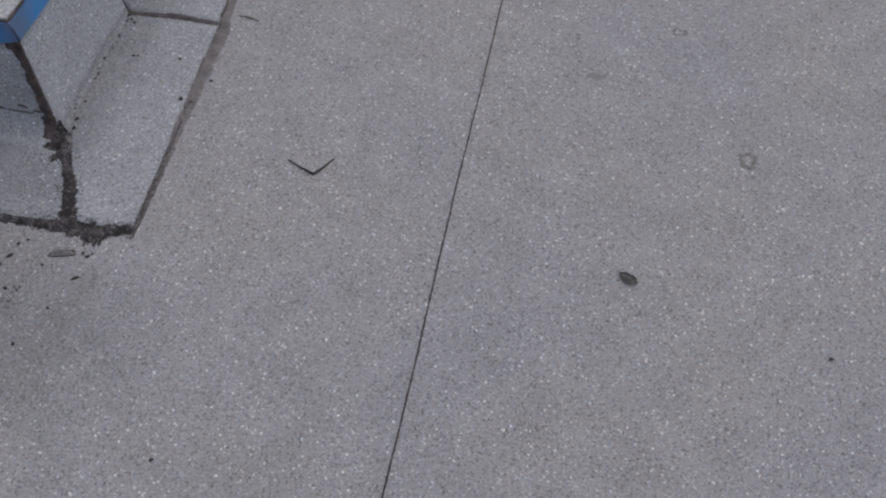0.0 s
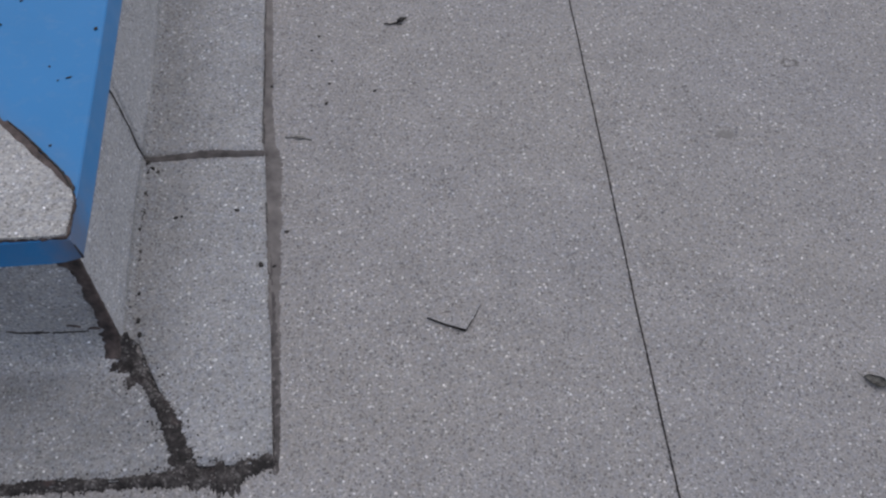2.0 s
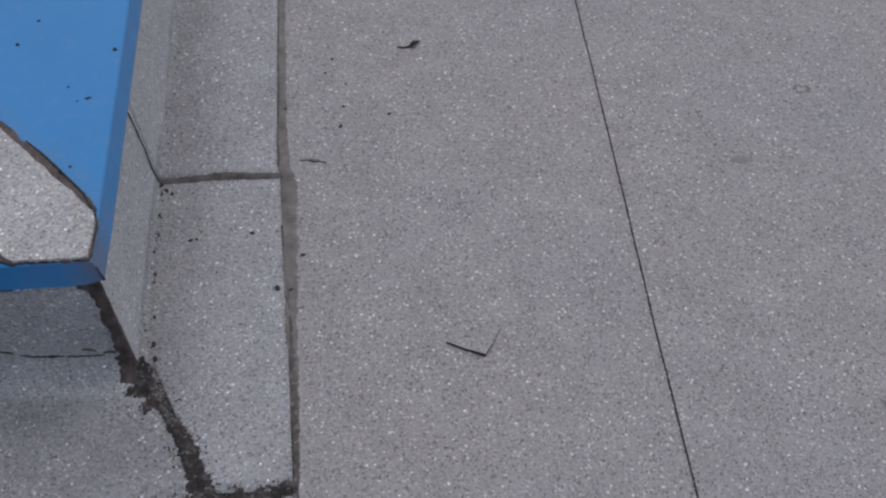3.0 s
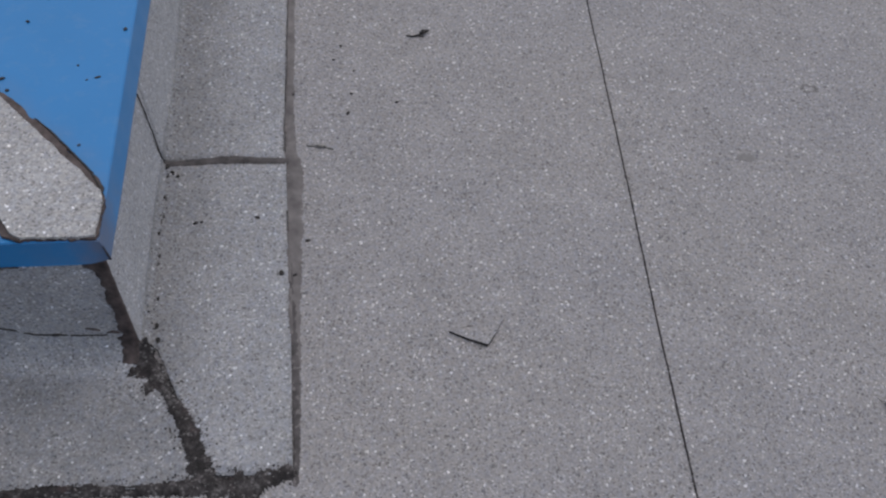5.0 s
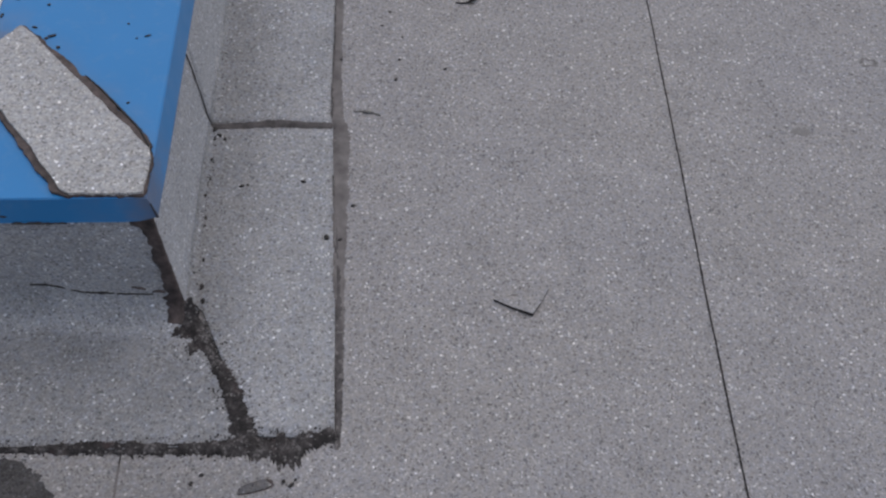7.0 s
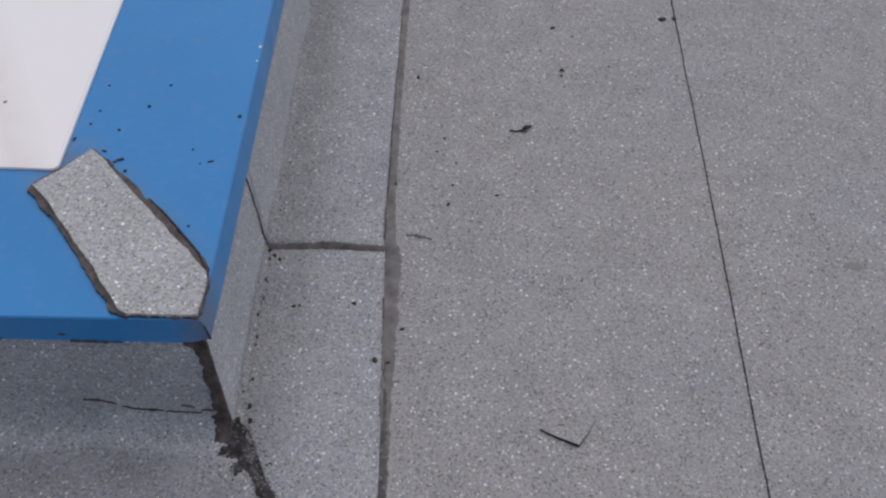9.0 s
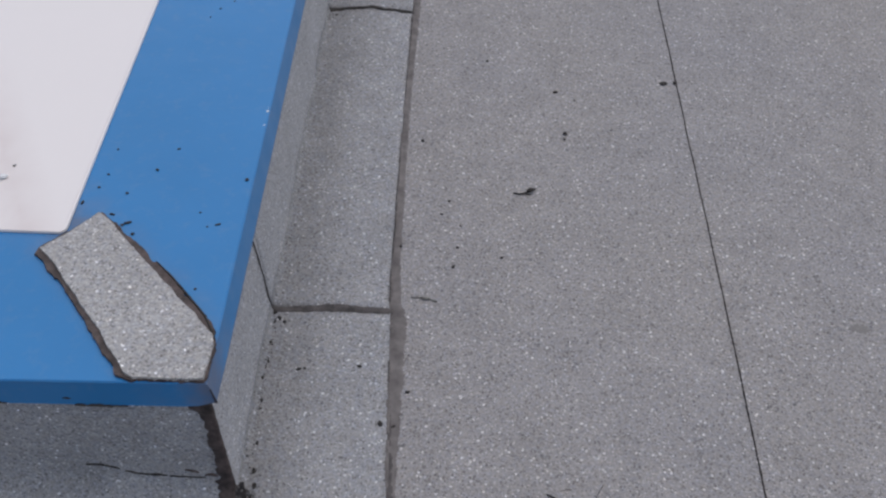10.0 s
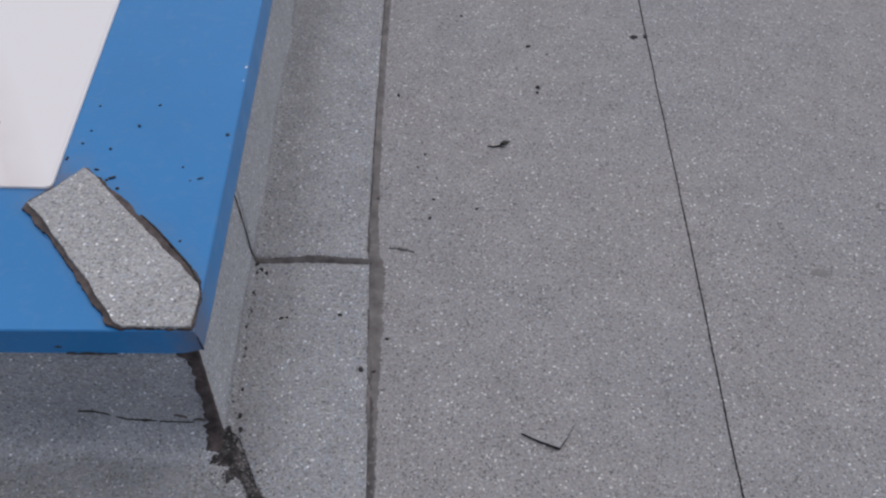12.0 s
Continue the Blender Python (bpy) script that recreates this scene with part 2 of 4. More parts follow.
EDGE_Y, EDGE_X = (-0.1, 0.0, 0.25, 0.45, 0.575, 0.60, 1.5, 3.0), (0.006, 0.006, -0.002, -0.011, -0.017, -0.021, -0.022, -0.022)


def side_edge(y):
    return float(np.interp(y, EDGE_Y, EDGE_X)) + 0.0025 * wave(3.0, y * 6)


def mitre_y(x):
    """Where the side flashing's cut end begins, for each x of its flange."""
    if x < -0.200:
        return 0.209
    if x < -0.105:
        return 0.209 * (-0.105 - x) / 0.095 + 0.004 * (-0.105 - x) / 0.095
    return 0.004


def side_z(d, y):
    """Height of the side flashing at d from the wall: a small fillet and a faint roll in the felt."""
    f = R_SIDE - math.sqrt(max(0.0, R_SIDE**2 - (R_SIDE - d) ** 2)) if d < R_SIDE else 0.0
    roll = 0.004 * math.exp(-(((d - 0.115) / 0.05) ** 2)) * (0.7 + 0.5 * wave(9.0, y * 5))
    return FELT + f + roll + 0.0012 * wave(d * 25, y * 14)


def front_z(d, x):
    f = R_FRONT - math.sqrt(max(0.0, R_FRONT**2 - (R_FRONT - d) ** 2)) if d < R_FRONT else 0.0
    return FELT + f + 0.002 * wave(d * 18, x * 11, 2.0)


def surface(x, y):
    """The top of whatever lies on the deck at (x, y), outside the kerb's walls."""
    if x < side_edge(y) and y > mitre_y(x) - 1e-6 and x > WALL_X - 0.01:
        return side_z(max(0.0, x - WALL_X), y)
    if y > FRONT_EDGE and x < -0.105 + 0.002 and y <= mitre_y(x) + 1e-6:
        return front_z(max(0.0, WALL_Y - y), x)
    return 0.0


def resampled(points, step):
    """Points (tuples of numbers, the first three a place) laid evenly along their line."""
    out = []
    for a, b in zip(points, points[1:]):
        a, b = np.array(a, float), np.array(b, float)
        n = max(1, int(np.linalg.norm(b[:3] - a[:3]) / step))
        out += [a + (b - a) * k / n for k in range(n)]
    return out + [np.array(points[-1], float)]


def bleed(name, points, parent, material, height=0.0022, ragged=0.35, step=0.003, seed=0.0, label="", base=surface):
    """A ragged smear of bitumen draped over the felt; points: (x, y, half width to the left, half width to the right)."""
    rows = resampled([(x, y, 0, wl, wr) for x, y, wl, wr in points], step)
    bm, lines = bmesh.new(), []
    for k, p in enumerate(rows):
        a, b = rows[max(0, k - 3)], rows[min(len(rows) - 1, k + 3)]
        way = Vector((b[0] - a[0], b[1] - a[1], 0)).normalized()
        left = Vector((-way.y, way.x, 0))
        s = k * step
        fade = min(1.0, (k + 0.5) / 2, (len(rows) - k - 0.5) / 2)
        wl = p[3] * (1 + ragged * wave(s * 60, seed) + 0.7 * ragged * wave(s * 230, seed + 5) + 0.9 * ragged * wave(s * 520, seed + 6)) * fade
        wr = p[4] * (1 + ragged * wave(s * 60, seed + 9) + 0.7 * ragged * wave(s * 230, seed + 14) + 0.9 * ragged * wave(s * 520, seed + 15)) * fade
        line, hem = [], (wl, wr)
        wl0 = p[3] * (1 + 0.6 * ragged * wave(s * 60, seed)) * fade
        wr0 = p[4] * (1 + 0.6 * ragged * wave(s * 60, seed + 9)) * fade
        for u, h in ((1, -0.001), (0.75, 0.6), (0.3, 1), (-0.3, 1), (-0.75, 0.6), (-1, -0.001)):
            wl, wr = hem if abs(u) == 1 else (wl0, wr0)
            wl, wr = max(wl, 0.8 * wl0), max(wr, 0.8 * wr0)
            q = Vector((p[0], p[1], 0)) + left * (wl * u if u > 0 else wr * u)
            lump = 1 + 0.6 * wave(q.x * 130, q.y * 130, seed)
            z = base(q.x, q.y) + (max(0.0007, height * h * lump) if h > 0 else -0.0008)
            line.append(bm.verts.new((q.x, q.y, z)))
        lines.append(line)
    for a, b in zip(lines, lines[1:]):
        for j in range(5):
            bm.faces.new((a[j], b[j], b[j + 1], a[j + 1]))
    return part(name, bm, material, parent, label, smooth=True)


# ---- the roof deck: lapped sheets of felt running away from the camera ----
deck = tagged(new("roof_deck"), "flat roof covered with grey granule-faced felt", "roof", kind="structure")
JOINTS = [round(-0.285 + 0.86 * k, 3) for k in range(-14, 16)]


def joint_x(x0, y):
    return x0 + 0.0035 * wave(x0 * 7, y * 2.2) + 0.0012 * wave(x0 * 3, y * 17)


def deck_sheet(x0, x1):
    near = -2.5 < x0 < 2.5
    ys = [-12.0, -8.0, -4.0, -2.5, -1.5] + [-1.0 + (0.04 if near else 0.5) * k for k in range(76 if near else 7)] + [2.5, 3.5, 5.0, 9.0, 13.0]
    us = [0.0, 0.1, 0.2, 0.3, 0.4, 0.5, 0.6, 0.7, 0.8, 0.9, 1.0]
    grid = []
    for y in ys:
        a, b = joint_x(x0, y) + 0.0012, joint_x(x1, y) - 0.0012
        grid.append([((a + (b - a) * u, y, 0.0006 * wave(u * 5 + x0, y * 3) - 0.0006), (0, 0, 1)) for u in us])
    return part("felt_sheet", sheet(grid, 0.006), FELT_DECK, deck)


SHEETS = {left: deck_sheet(left, right) for left, right in zip(JOINTS, JOINTS[1:])}
bm = bmesh.new()
bmesh.ops.create_cube(bm, size=1.0, matrix=Matrix.LocRotScale(((JOINTS[0] + JOINTS[-1]) / 2, 0.5, -0.11), None, (JOINTS[-1] - JOINTS[0], 25.0, 0.2)))
part("deck_board", bm, CORE, deck)
for x0 in JOINTS[1:-1]:
    near = x0 == 0.575
    w = 0.0015 if near else 0.0012
    runs = [(-12.0, -1.2, 0.6), (-1.2, 2.1, 0.05), (2.1, 13.0, 0.6)] if x0 > -0.2 or x0 < -1.9 else [(-12.0, -1.2, 0.6), (-1.2, -0.03, 0.05), (2.98, 13.0, 0.6)]
    for a, b, gap in runs:
        n = max(2, round((b - a) / gap))
        line = [a + (b - a) * k / n for k in range(n + 1)]
        fine = gap < 0.1 and -0.3 < x0 < 1.5
        bleed("joint_bead", [(joint_x(x0, y), y, w, w) for y in line], SHEETS[x0], BITUMEN if near else PALE_BLEED, 0.0012, 0.7 if near else 0.45, 0.004 if fine else 0.1, x0)

# ---- the kerb of the rooflight: timber core and felt flashings dressed down onto the deck ----
kerb = tagged(new("rooflight_kerb"), "low kerb dressed in grey granule-faced felt flashings", "kerb", kind="structure")
X_FAR, Y_FAR = -1.75, 2.70
bm = bmesh.new()
bmesh.ops.create_cube(bm, size=1.0, matrix=Matrix.LocRotScale(((X_FAR + WALL_X - 0.012) / 2, (Y_FAR + WALL_Y + 0.012) / 2, 0.119),
                                                              None, (WALL_X - 0.012 - X_FAR, Y_FAR - WALL_Y - 0.012, 0.235)))
part("core", bm, CORE, kerb)


def side_flashing(y0, y1, first):
    """One length of felt up the side of the kerb, over the fillet and out on the deck."""
    prof = [("w", z) for z in (KERB_TOP - 0.001, 0.19, 0.14, 0.10, 0.06, 0.03, R_SIDE + FELT)]
    prof += [("f", d) for d in (0.002, 0.005, 0.009, 0.014, 0.025, 0.04, 0.055, 0.07, 0.085, 0.10, 0.115, 0.13, 0.145, 0.16, 0.175, 0.19)] + [("e", 0)]
    n = max(8, int((y1 - y0) / 0.02))
    grid = []
    for kind, v in prof:
        row = []
        for k in range(n + 1):
            u = k / n
            if kind == "w":
                ya = y0 if not first else 0.2105 + 0.008 * v / KERB_TOP
                y = ya + (y1 - ya) * u
                x = WALL_X - 0.010 * v / KERB_TOP + 0.0018 * wave(v * 20, y * 9)
                lean = -0.05 * v if not first else 0.0
                row.append(((x, y + (lean if 0 < u else lean), v), (1, 0, 0)))
            else:
                x = WALL_X + v if kind == "f" else 0.0
                ya = y0 if not first else mitre_y(x if kind == "f" else -0.004)
                y = ya + (y1 - ya) * u
                if kind == "e":
                    x = side_edge(y)
                row.append(((x, y, side_z(x - WALL_X, y)), (0, 0, 1)))
        grid.append(row)
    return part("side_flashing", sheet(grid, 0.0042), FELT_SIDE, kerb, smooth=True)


LAPS = (0.578, 1.519)
side_a = side_flashing(0.0, LAPS[0] - 0.002, True)
side_b = side_flashing(LAPS[0] + 0.002, LAPS[1] - 0.002, False)
side_c = side_flashing(LAPS[1] + 0.001, Y_FAR, False)


def front_flashing():
    prof = [("w", z) for z in (KERB_TOP - 0.001, 0.19, 0.15, 0.11, 0.08, R_FRONT + FELT)]
    prof += [("f", d) for d in (0.003, 0.008, 0.015, 0.025, 0.035, 0.045, 0.06, 0.08, 0.10, 0.12, 0.14, 0.16, 0.18, 0.20, WALL_Y - FRONT_EDGE)]
    n, grid = 90, []
    for kind, v in prof:
        row = []
        for k in range(n + 1):
            u = (k / n) ** 0.8
            if kind == "w":
                x = X_FAR + (WALL_X - 0.010 * v / KERB_TOP - 0.0045 - X_FAR) * u
                row.append(((x, WALL_Y + 0.008 * v / KERB_TOP + 0.002 * wave(v * 20, x * 9), v), (0, -1, 0)))
            else:
                y = WALL_Y - v
                end = -0.105 - 0.095 * max(0.0, y) / 0.209 - (0.022 if v < 0.02 else 0.004)
                x = X_FAR + (end - X_FAR) * u
                row.append(((x, y + 0.004 * wave(x * 12, 8.0) * (v > 0.2), front_z(v, x)), (0, 0, 1)))
        grid.append(row)
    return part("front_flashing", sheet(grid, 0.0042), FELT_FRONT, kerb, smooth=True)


front = front_flashing()


def plain_flashing(name, a, b, out):
    """A straight length of felt up a wall from a to b and out on the deck; out: the way away from the wall."""
    grid = []
    for d, z in ((-0.006, KERB_TOP - 0.001), (-0.003, 0.12), (0.0, 0.03), (0.004, 0.014), (0.014, 0.0055), (0.10, FELT), (0.205, FELT)):
        n = Vector(out) if z > 0.02 else Vector((0, 0, 1))
        grid.append([((a[0] + (b[0] - a[0]) * k / 30 + out[0] * d, a[1] + (b[1] - a[1]) * k / 30 + out[1] * d, z + 0.0015 * wave(k * 0.5, d * 20)), n) for k in range(31)])
    return part(name, sheet(grid, 0.0042), FELT_PLAIN, kerb, smooth=True)


plain_flashing("back_flashing", (X_FAR - 0.2, Y_FAR + 0.006), (-0.03, Y_FAR + 0.006), (0, 1, 0))
plain_flashing("far_flashing", (X_FAR - 0.006, 0.0), (X_FAR - 0.006, Y_FAR), (-1, 0, 0))

# bitumen squeezed out along the edges and laps of the flashings
bleed("side_bleed", [(0.009, -0.014, 0.003, 0.004), (0.010, 0.05, 0.005, 0.005), (0.008, 0.12, 0.006, 0.007), (0.006, 0.20, 0.008, 0.008),
                     (0.002, 0.30, 0.009, 0.010), (-0.001, 0.40, 0.010, 0.014), (-0.002, 0.50, 0.012, 0.017), (-0.003, 0.56, 0.014, 0.017),
                     (-0.009, 0.60, 0.011, 0.011), (-0.014, 0.70, 0.008, 0.009), (-0.015, 0.85, 0.007, 0.008), (-0.017, 1.0, 0.007, 0.008),
                     (-0.017, 1.15, 0.007, 0.008), (-0.016, 1.35, 0.007, 0.009), (-0.015, 1.52, 0.007, 0.010), (-0.012, 1.9, 0.005, 0.006)],
      side_a, PALE_BLEED, 0.0018, 0.26, 0.002, 1.5)
bleed("side_bleed", [(0.010, -0.012, 0.003, 0.004), (0.010, 0.05, 0.005, 0.005), (0.008, 0.12, 0.006, 0.006), (0.006, 0.20, 0.007, 0.007), (0.003, 0.27, 0.007, 0.005),
                     (-0.003, 0.34, 0.004, 0.003), (-0.008, 0.42, 0.002, 0.002), (-0.012, 0.47, 0.001, 0.001)], side_a, SIDE_TAR, 0.0022, 0.55, 0.002, 1.0)
bleed("side_bleed", [(-0.0185, 0.60, 0.003, 0.002), (-0.021, 0.66, 0.001, 0.001), (-0.021, 0.80, 0.0016, 0.0014), (-0.021, 1.0, 0.002, 0.0012), (-0.021, 1.2, 0.001, 0.001), (-0.021, 1.5, 0.002, 0.0016)],
      side_a, SIDE_TAR, 0.0024, 0.8, 0.002, 1.8)
bleed("front_bleed", [(-1.7, -0.013, 0.005, 0.005), (-0.9, -0.014, 0.005, 0.005), (-0.50, -0.012, 0.003, 0.004), (-0.43, -0.012, 0.003, 0.004), (-0.40, -0.012, 0.004, 0.004),
                      (-0.36, -0.011, 0.008, 0.008), (-0.32, -0.010, 0.010, 0.009), (-0.26, -0.011, 0.009, 0.008), (-0.21, -0.012, 0.006, 0.008), (-0.18, -0.012, 0.009, 0.008), (-0.12, -0.010, 0.015, 0.014),
                      (-0.085, -0.010, 0.018, 0.018), (-0.055, -0.010, 0.017, 0.028), (-0.040, -0.006, 0.015, 0.020), (-0.022, 0.001, 0.012, 0.010), (0.012, 0.005, 0.010, 0.008)],
      front, BITUMEN, 0.0034, 0.85, 0.0015, 2.0)
bleed("mitre_bleed", [(-0.222, 0.206, 0.012, 0.018), (-0.207, 0.188, 0.012, 0.022), (-0.192, 0.163, 0.010, 0.017), (-0.177, 0.135, 0.009, 0.009), (-0.155, 0.094, 0.015, 0.010),
                      (-0.136, 0.055, 0.017, 0.015), (-0.122, 0.020, 0.015, 0.017), (-0.112, -0.008, 0.018, 0.016)],
      front, BITUMEN, 0.003, 0.7, 0.0015, 3.0)
bleed("lap_bleed", [(-0.222, 0.574, 0.005, 0.005), (-0.20, 0.574, 0.008, 0.007), (-0.15, 0.576, 0.009, 0.007), (-0.10, 0.577, 0.013, 0.007), (-0.07, 0.577, 0.010, 0.007), (-0.012, 0.577, 0.008, 0.007)],
      side_a, SIDE_TAR, 0.0022, 0.42, 0.002, 4.0)
bleed("lap_bleed", [(-0.219, 1.512, 0.008, 0.012), (-0.195, 1.515, 0.005, 0.005), (-0.17, 1.522, 0.004, 0.006), (-0.14, 1.522, 0.005, 0.003), (-0.12, 1.528, 0.006, 0.006), (-0.09, 1.519, 0.004, 0.005), (-0.06, 1.517, 0.003, 0.005), (-0.02, 1.512, 0.005, 0.006)],
      side_b, GRIME, 0.0035, 0.95, 0.002, 5.0)


def wall_smear(name, points, axis, seed, material=BITUMEN, height=0.002, parent=None, face=None):
    """A ragged smear on a wall; points: (across, z, half width), across being x on the front (axis "y") and y on the side (axis "x")."""
    rows = resampled([(a, z, 0, w) for a, z, w in points], 0.002)
    bm, lines = bmesh.new(), []
    for k, (a, z, _, w) in enumerate(rows):
        line = []
        before, after = rows[max(0, k - 2)], rows[min(len(rows) - 1, k + 2)]
        way = Vector((after[0] - before[0], after[1] - before[1])).normalized()
        w *= max(0.2, 0.65 + 1.0 * wave(k * 0.17, seed + 20))
        a, z = a - way.y * 0.0016 * wave(k * 0.22, seed + 30), z + way.x * 0.0016 * wave(k * 0.22, seed + 30)
        fade = min(1.0, (k + 0.5) / 2, (len(rows) - k - 0.5) / 2)
        for u, h in ((-1, -0.5), (-0.7, 0.6), (0, 1), (0.7, 0.6), (1, -0.5)):
            side = 1 + 0.35 * wave(k * 0.12, seed + u) + 0.30 * wave(k * 0.45, seed + 3 + u)
            at, high = a - way.y * u * w * side * fade, z + way.x * u * w * side * fade
            out = height * h * (1 + 0.5 * wave(at * 150, high * 150))
            if face is not None:
                line.append(bm.verts.new((at, face + 0.017 * at - out, high)))
            elif axis == "y":
                line.append(bm.verts.new((at, WALL_Y + 0.008 * high / KERB_TOP - 0.0015 - out, high)))
            else:
                line.append(bm.verts.new((WALL_X - 0.010 * high / KERB_TOP + 0.0015 + out, at, high)))
        lines.append(line)
    for p, q in zip(lines, lines[1:]):
        for j in range(4):
            bm.faces.new((p[j], q[j], q[j + 1], p[j + 1]))
    return part(name, bm, material, parent or (front if axis == "y" else side_a), smooth=True)


def corner_bleed():
    """Tar dressed down the outer corner of the kerb, wrapping from the front wall to the side wall."""
    bm, lines = bmesh.new(), []
    for k in range(80):
        z = KERB_TOP - 0.001 - (KERB_TOP - 0.012) * k / 79
        low = min(R_FRONT, max(0.0, z - FELT))
        out = R_FRONT - math.sqrt(max(0.0, R_FRONT**2 - (R_FRONT - low) ** 2)) if low < R_FRONT else 0.0
        f, sd = WALL_Y + 0.008 * z / KERB_TOP - out - 0.0042, WALL_X - 0.010 * z / KERB_TOP + 0.0030
        wide = 0.026 - 0.009 * math.sin(math.pi * k / 79)
        hem = wide * (1 + 0.42 * wave(k * 0.07, 1.0) + 0.42 * wave(k * 0.21, 2.0) + 0.30 * wave(k * 0.55, 3.0))
        back = 0.006 + 0.004 * k / 79 + 0.003 * wave(k * 0.3, 6.0)
        h = 0.0012 + 0.0008 * wave(k * 0.25, 9.0)
        pts = [(sd - hem, f + 0.0046), (sd - 0.9 * hem, f), (sd - 0.4 * hem, f - h), (sd - 0.002, f - h), (sd + h, f), (sd + h, f + 0.6 * (back + out)), (sd - 0.0046, f + back + out + 0.002)]
        lines.append([bm.verts.new((x, y, z)) for x, y in pts])
    for a, b in zip(lines, lines[1:]):
        for j in range(6):
            bm.faces.new((a[j], b[j], b[j + 1], a[j + 1]))
    return part("corner_bleed", bm, BROWN_TAR, front, smooth=True)


corner_bleed()
wall_smear("crack", [(-0.432, 0.074, 0.0008), (-0.418, 0.074, 0.0022), (-0.400, 0.071, 0.0026), (-0.385, 0.066, 0.0008)], "y", 4.0, GRIME, 0.0012)
wall_smear("crack", [(-0.378, 0.060, 0.0006), (-0.351, 0.053, 0.0018), (-0.330, 0.053, 0.0026), (-0.318, 0.052, 0.0010)], "y", 5.0, GRIME, 0.0012)
wall_smear("crack", [(-0.314, 0.051, 0.0010), (-0.289, 0.050, 0.0016), (-0.262, 0.050, 0.0012)], "y", 7.0, GRIME, 0.0012)
wall_smear("tar_dab", [(-0.290, 0.068, 0.0015), (-0.281, 0.066, 0.0050), (-0.270, 0.063, 0.0012)], "y", 9.0, BROWN_TAR, 0.0012)
wall_smear("tar_dab", [(-0.262, 0.057, 0.0012), (-0.252, 0.058, 0.0048), (-0.243, 0.056, 0.0040)], "y", 8.0, BROWN_TAR, 0.0012)
wall_smear("crack", [(0.546, 0.21, 0.0012), (0.553, 0.185, 0.0016), (0.560, 0.15, 0.0024), (0.5625, 0.125, 0.0016), (0.568, 0.095, 0.0013), (0.570, 0.05, 0.0016), (0.577, 0.012, 0.0022)], "x", 6.0, GRIME, 0.0012)

# ---- the rooflight: blue coated frame and an opal pane ----
light = tagged(new("rooflight"), "rooflight with a blue coated frame and opal white pane", "rooflight")
FX, FY, FZ = -0.2255, 0.2035, 0.2875
RAIL = 0.262
BX, BY = X_FAR - 0.01, Y_FAR + 0.01
IX0, IX1, IY0, IY1 = BX + RAIL, FX - RAIL + 0.0035, FY + RAIL - 0.0005, BY - RAIL


def front_top(x):
    """The front edge of the frame runs a little out of square."""
    return 0.2079 + 0.019 * x


def front_low(x):
    return 0.2044 + 0.017 * x


def rail(name, top, low, inner):
    """One mitred rail: its outer edge above and below, (x, y, z) from end to end, and its inner edge, (x, y)."""
    bm = bmesh.new()
    t = [bm.verts.new(p) for p in top]
    l = [bm.verts.new(p) for p in low]
    it = [bm.verts.new((x, y, FZ)) for x, y in inner]
    il = [bm.verts.new((x, y, FZ - 0.030)) for x, y in inner]
    bm.faces.new((t[0], t[-1], it[-1], it[0]))
    bm.faces.new([t[0], t[-1]] + l[::-1])
    bm.faces.new(l + [il[-1], il[0]])
    bm.faces.new((it[0], it[-1], il[-1], il[0]))
    bm.faces.new((t[0], it[0], il[0], l[0]))
    bm.faces.new((t[-1], l[-1], il[-1], it[-1]))
    edges = [e for e in bm.edges if set(e.verts) == {t[0], t[-1]}]
    bmesh.ops.bevel(bm, geom=edges, offset=0.0014, segments=3, affect="EDGES")
    return part(name, bm, BLUE, light)


LOW = 0.2405
corner_low = (-0.2180, 0.2030, 0.2480)
rail("frame_rail", [(BX, front_top(BX), FZ), (FX, front_top(FX), FZ)], [(BX - 0.006, front_low(BX), LOW), (-0.262, front_low(-0.262), LOW), (-0.243, front_low(-0.243) + 0.0006, 0.2415), corner_low], [(IX0, IY0), (IX1, IY0)])
rail("frame_rail", [(FX, front_top(FX), FZ), (FX, BY, FZ)], [corner_low, (-0.2182, 0.30, 0.2425), (-0.2180, BY + 0.006, LOW)], [(IX1, IY0), (IX1, IY1)])
rail("frame_rail", [(FX, BY, FZ), (BX, BY, FZ)], [(-0.2180, BY + 0.006, LOW), (BX - 0.006, BY + 0.006, LOW)], [(IX1, IY1), (IX0, IY1)])
rail("frame_rail", [(BX, BY, FZ), (BX, front_top(BX), FZ)], [(BX - 0.006, BY + 0.006, LOW), (BX - 0.006, front_low(BX), LOW)], [(IX0, IY1), (IX0, IY0)])


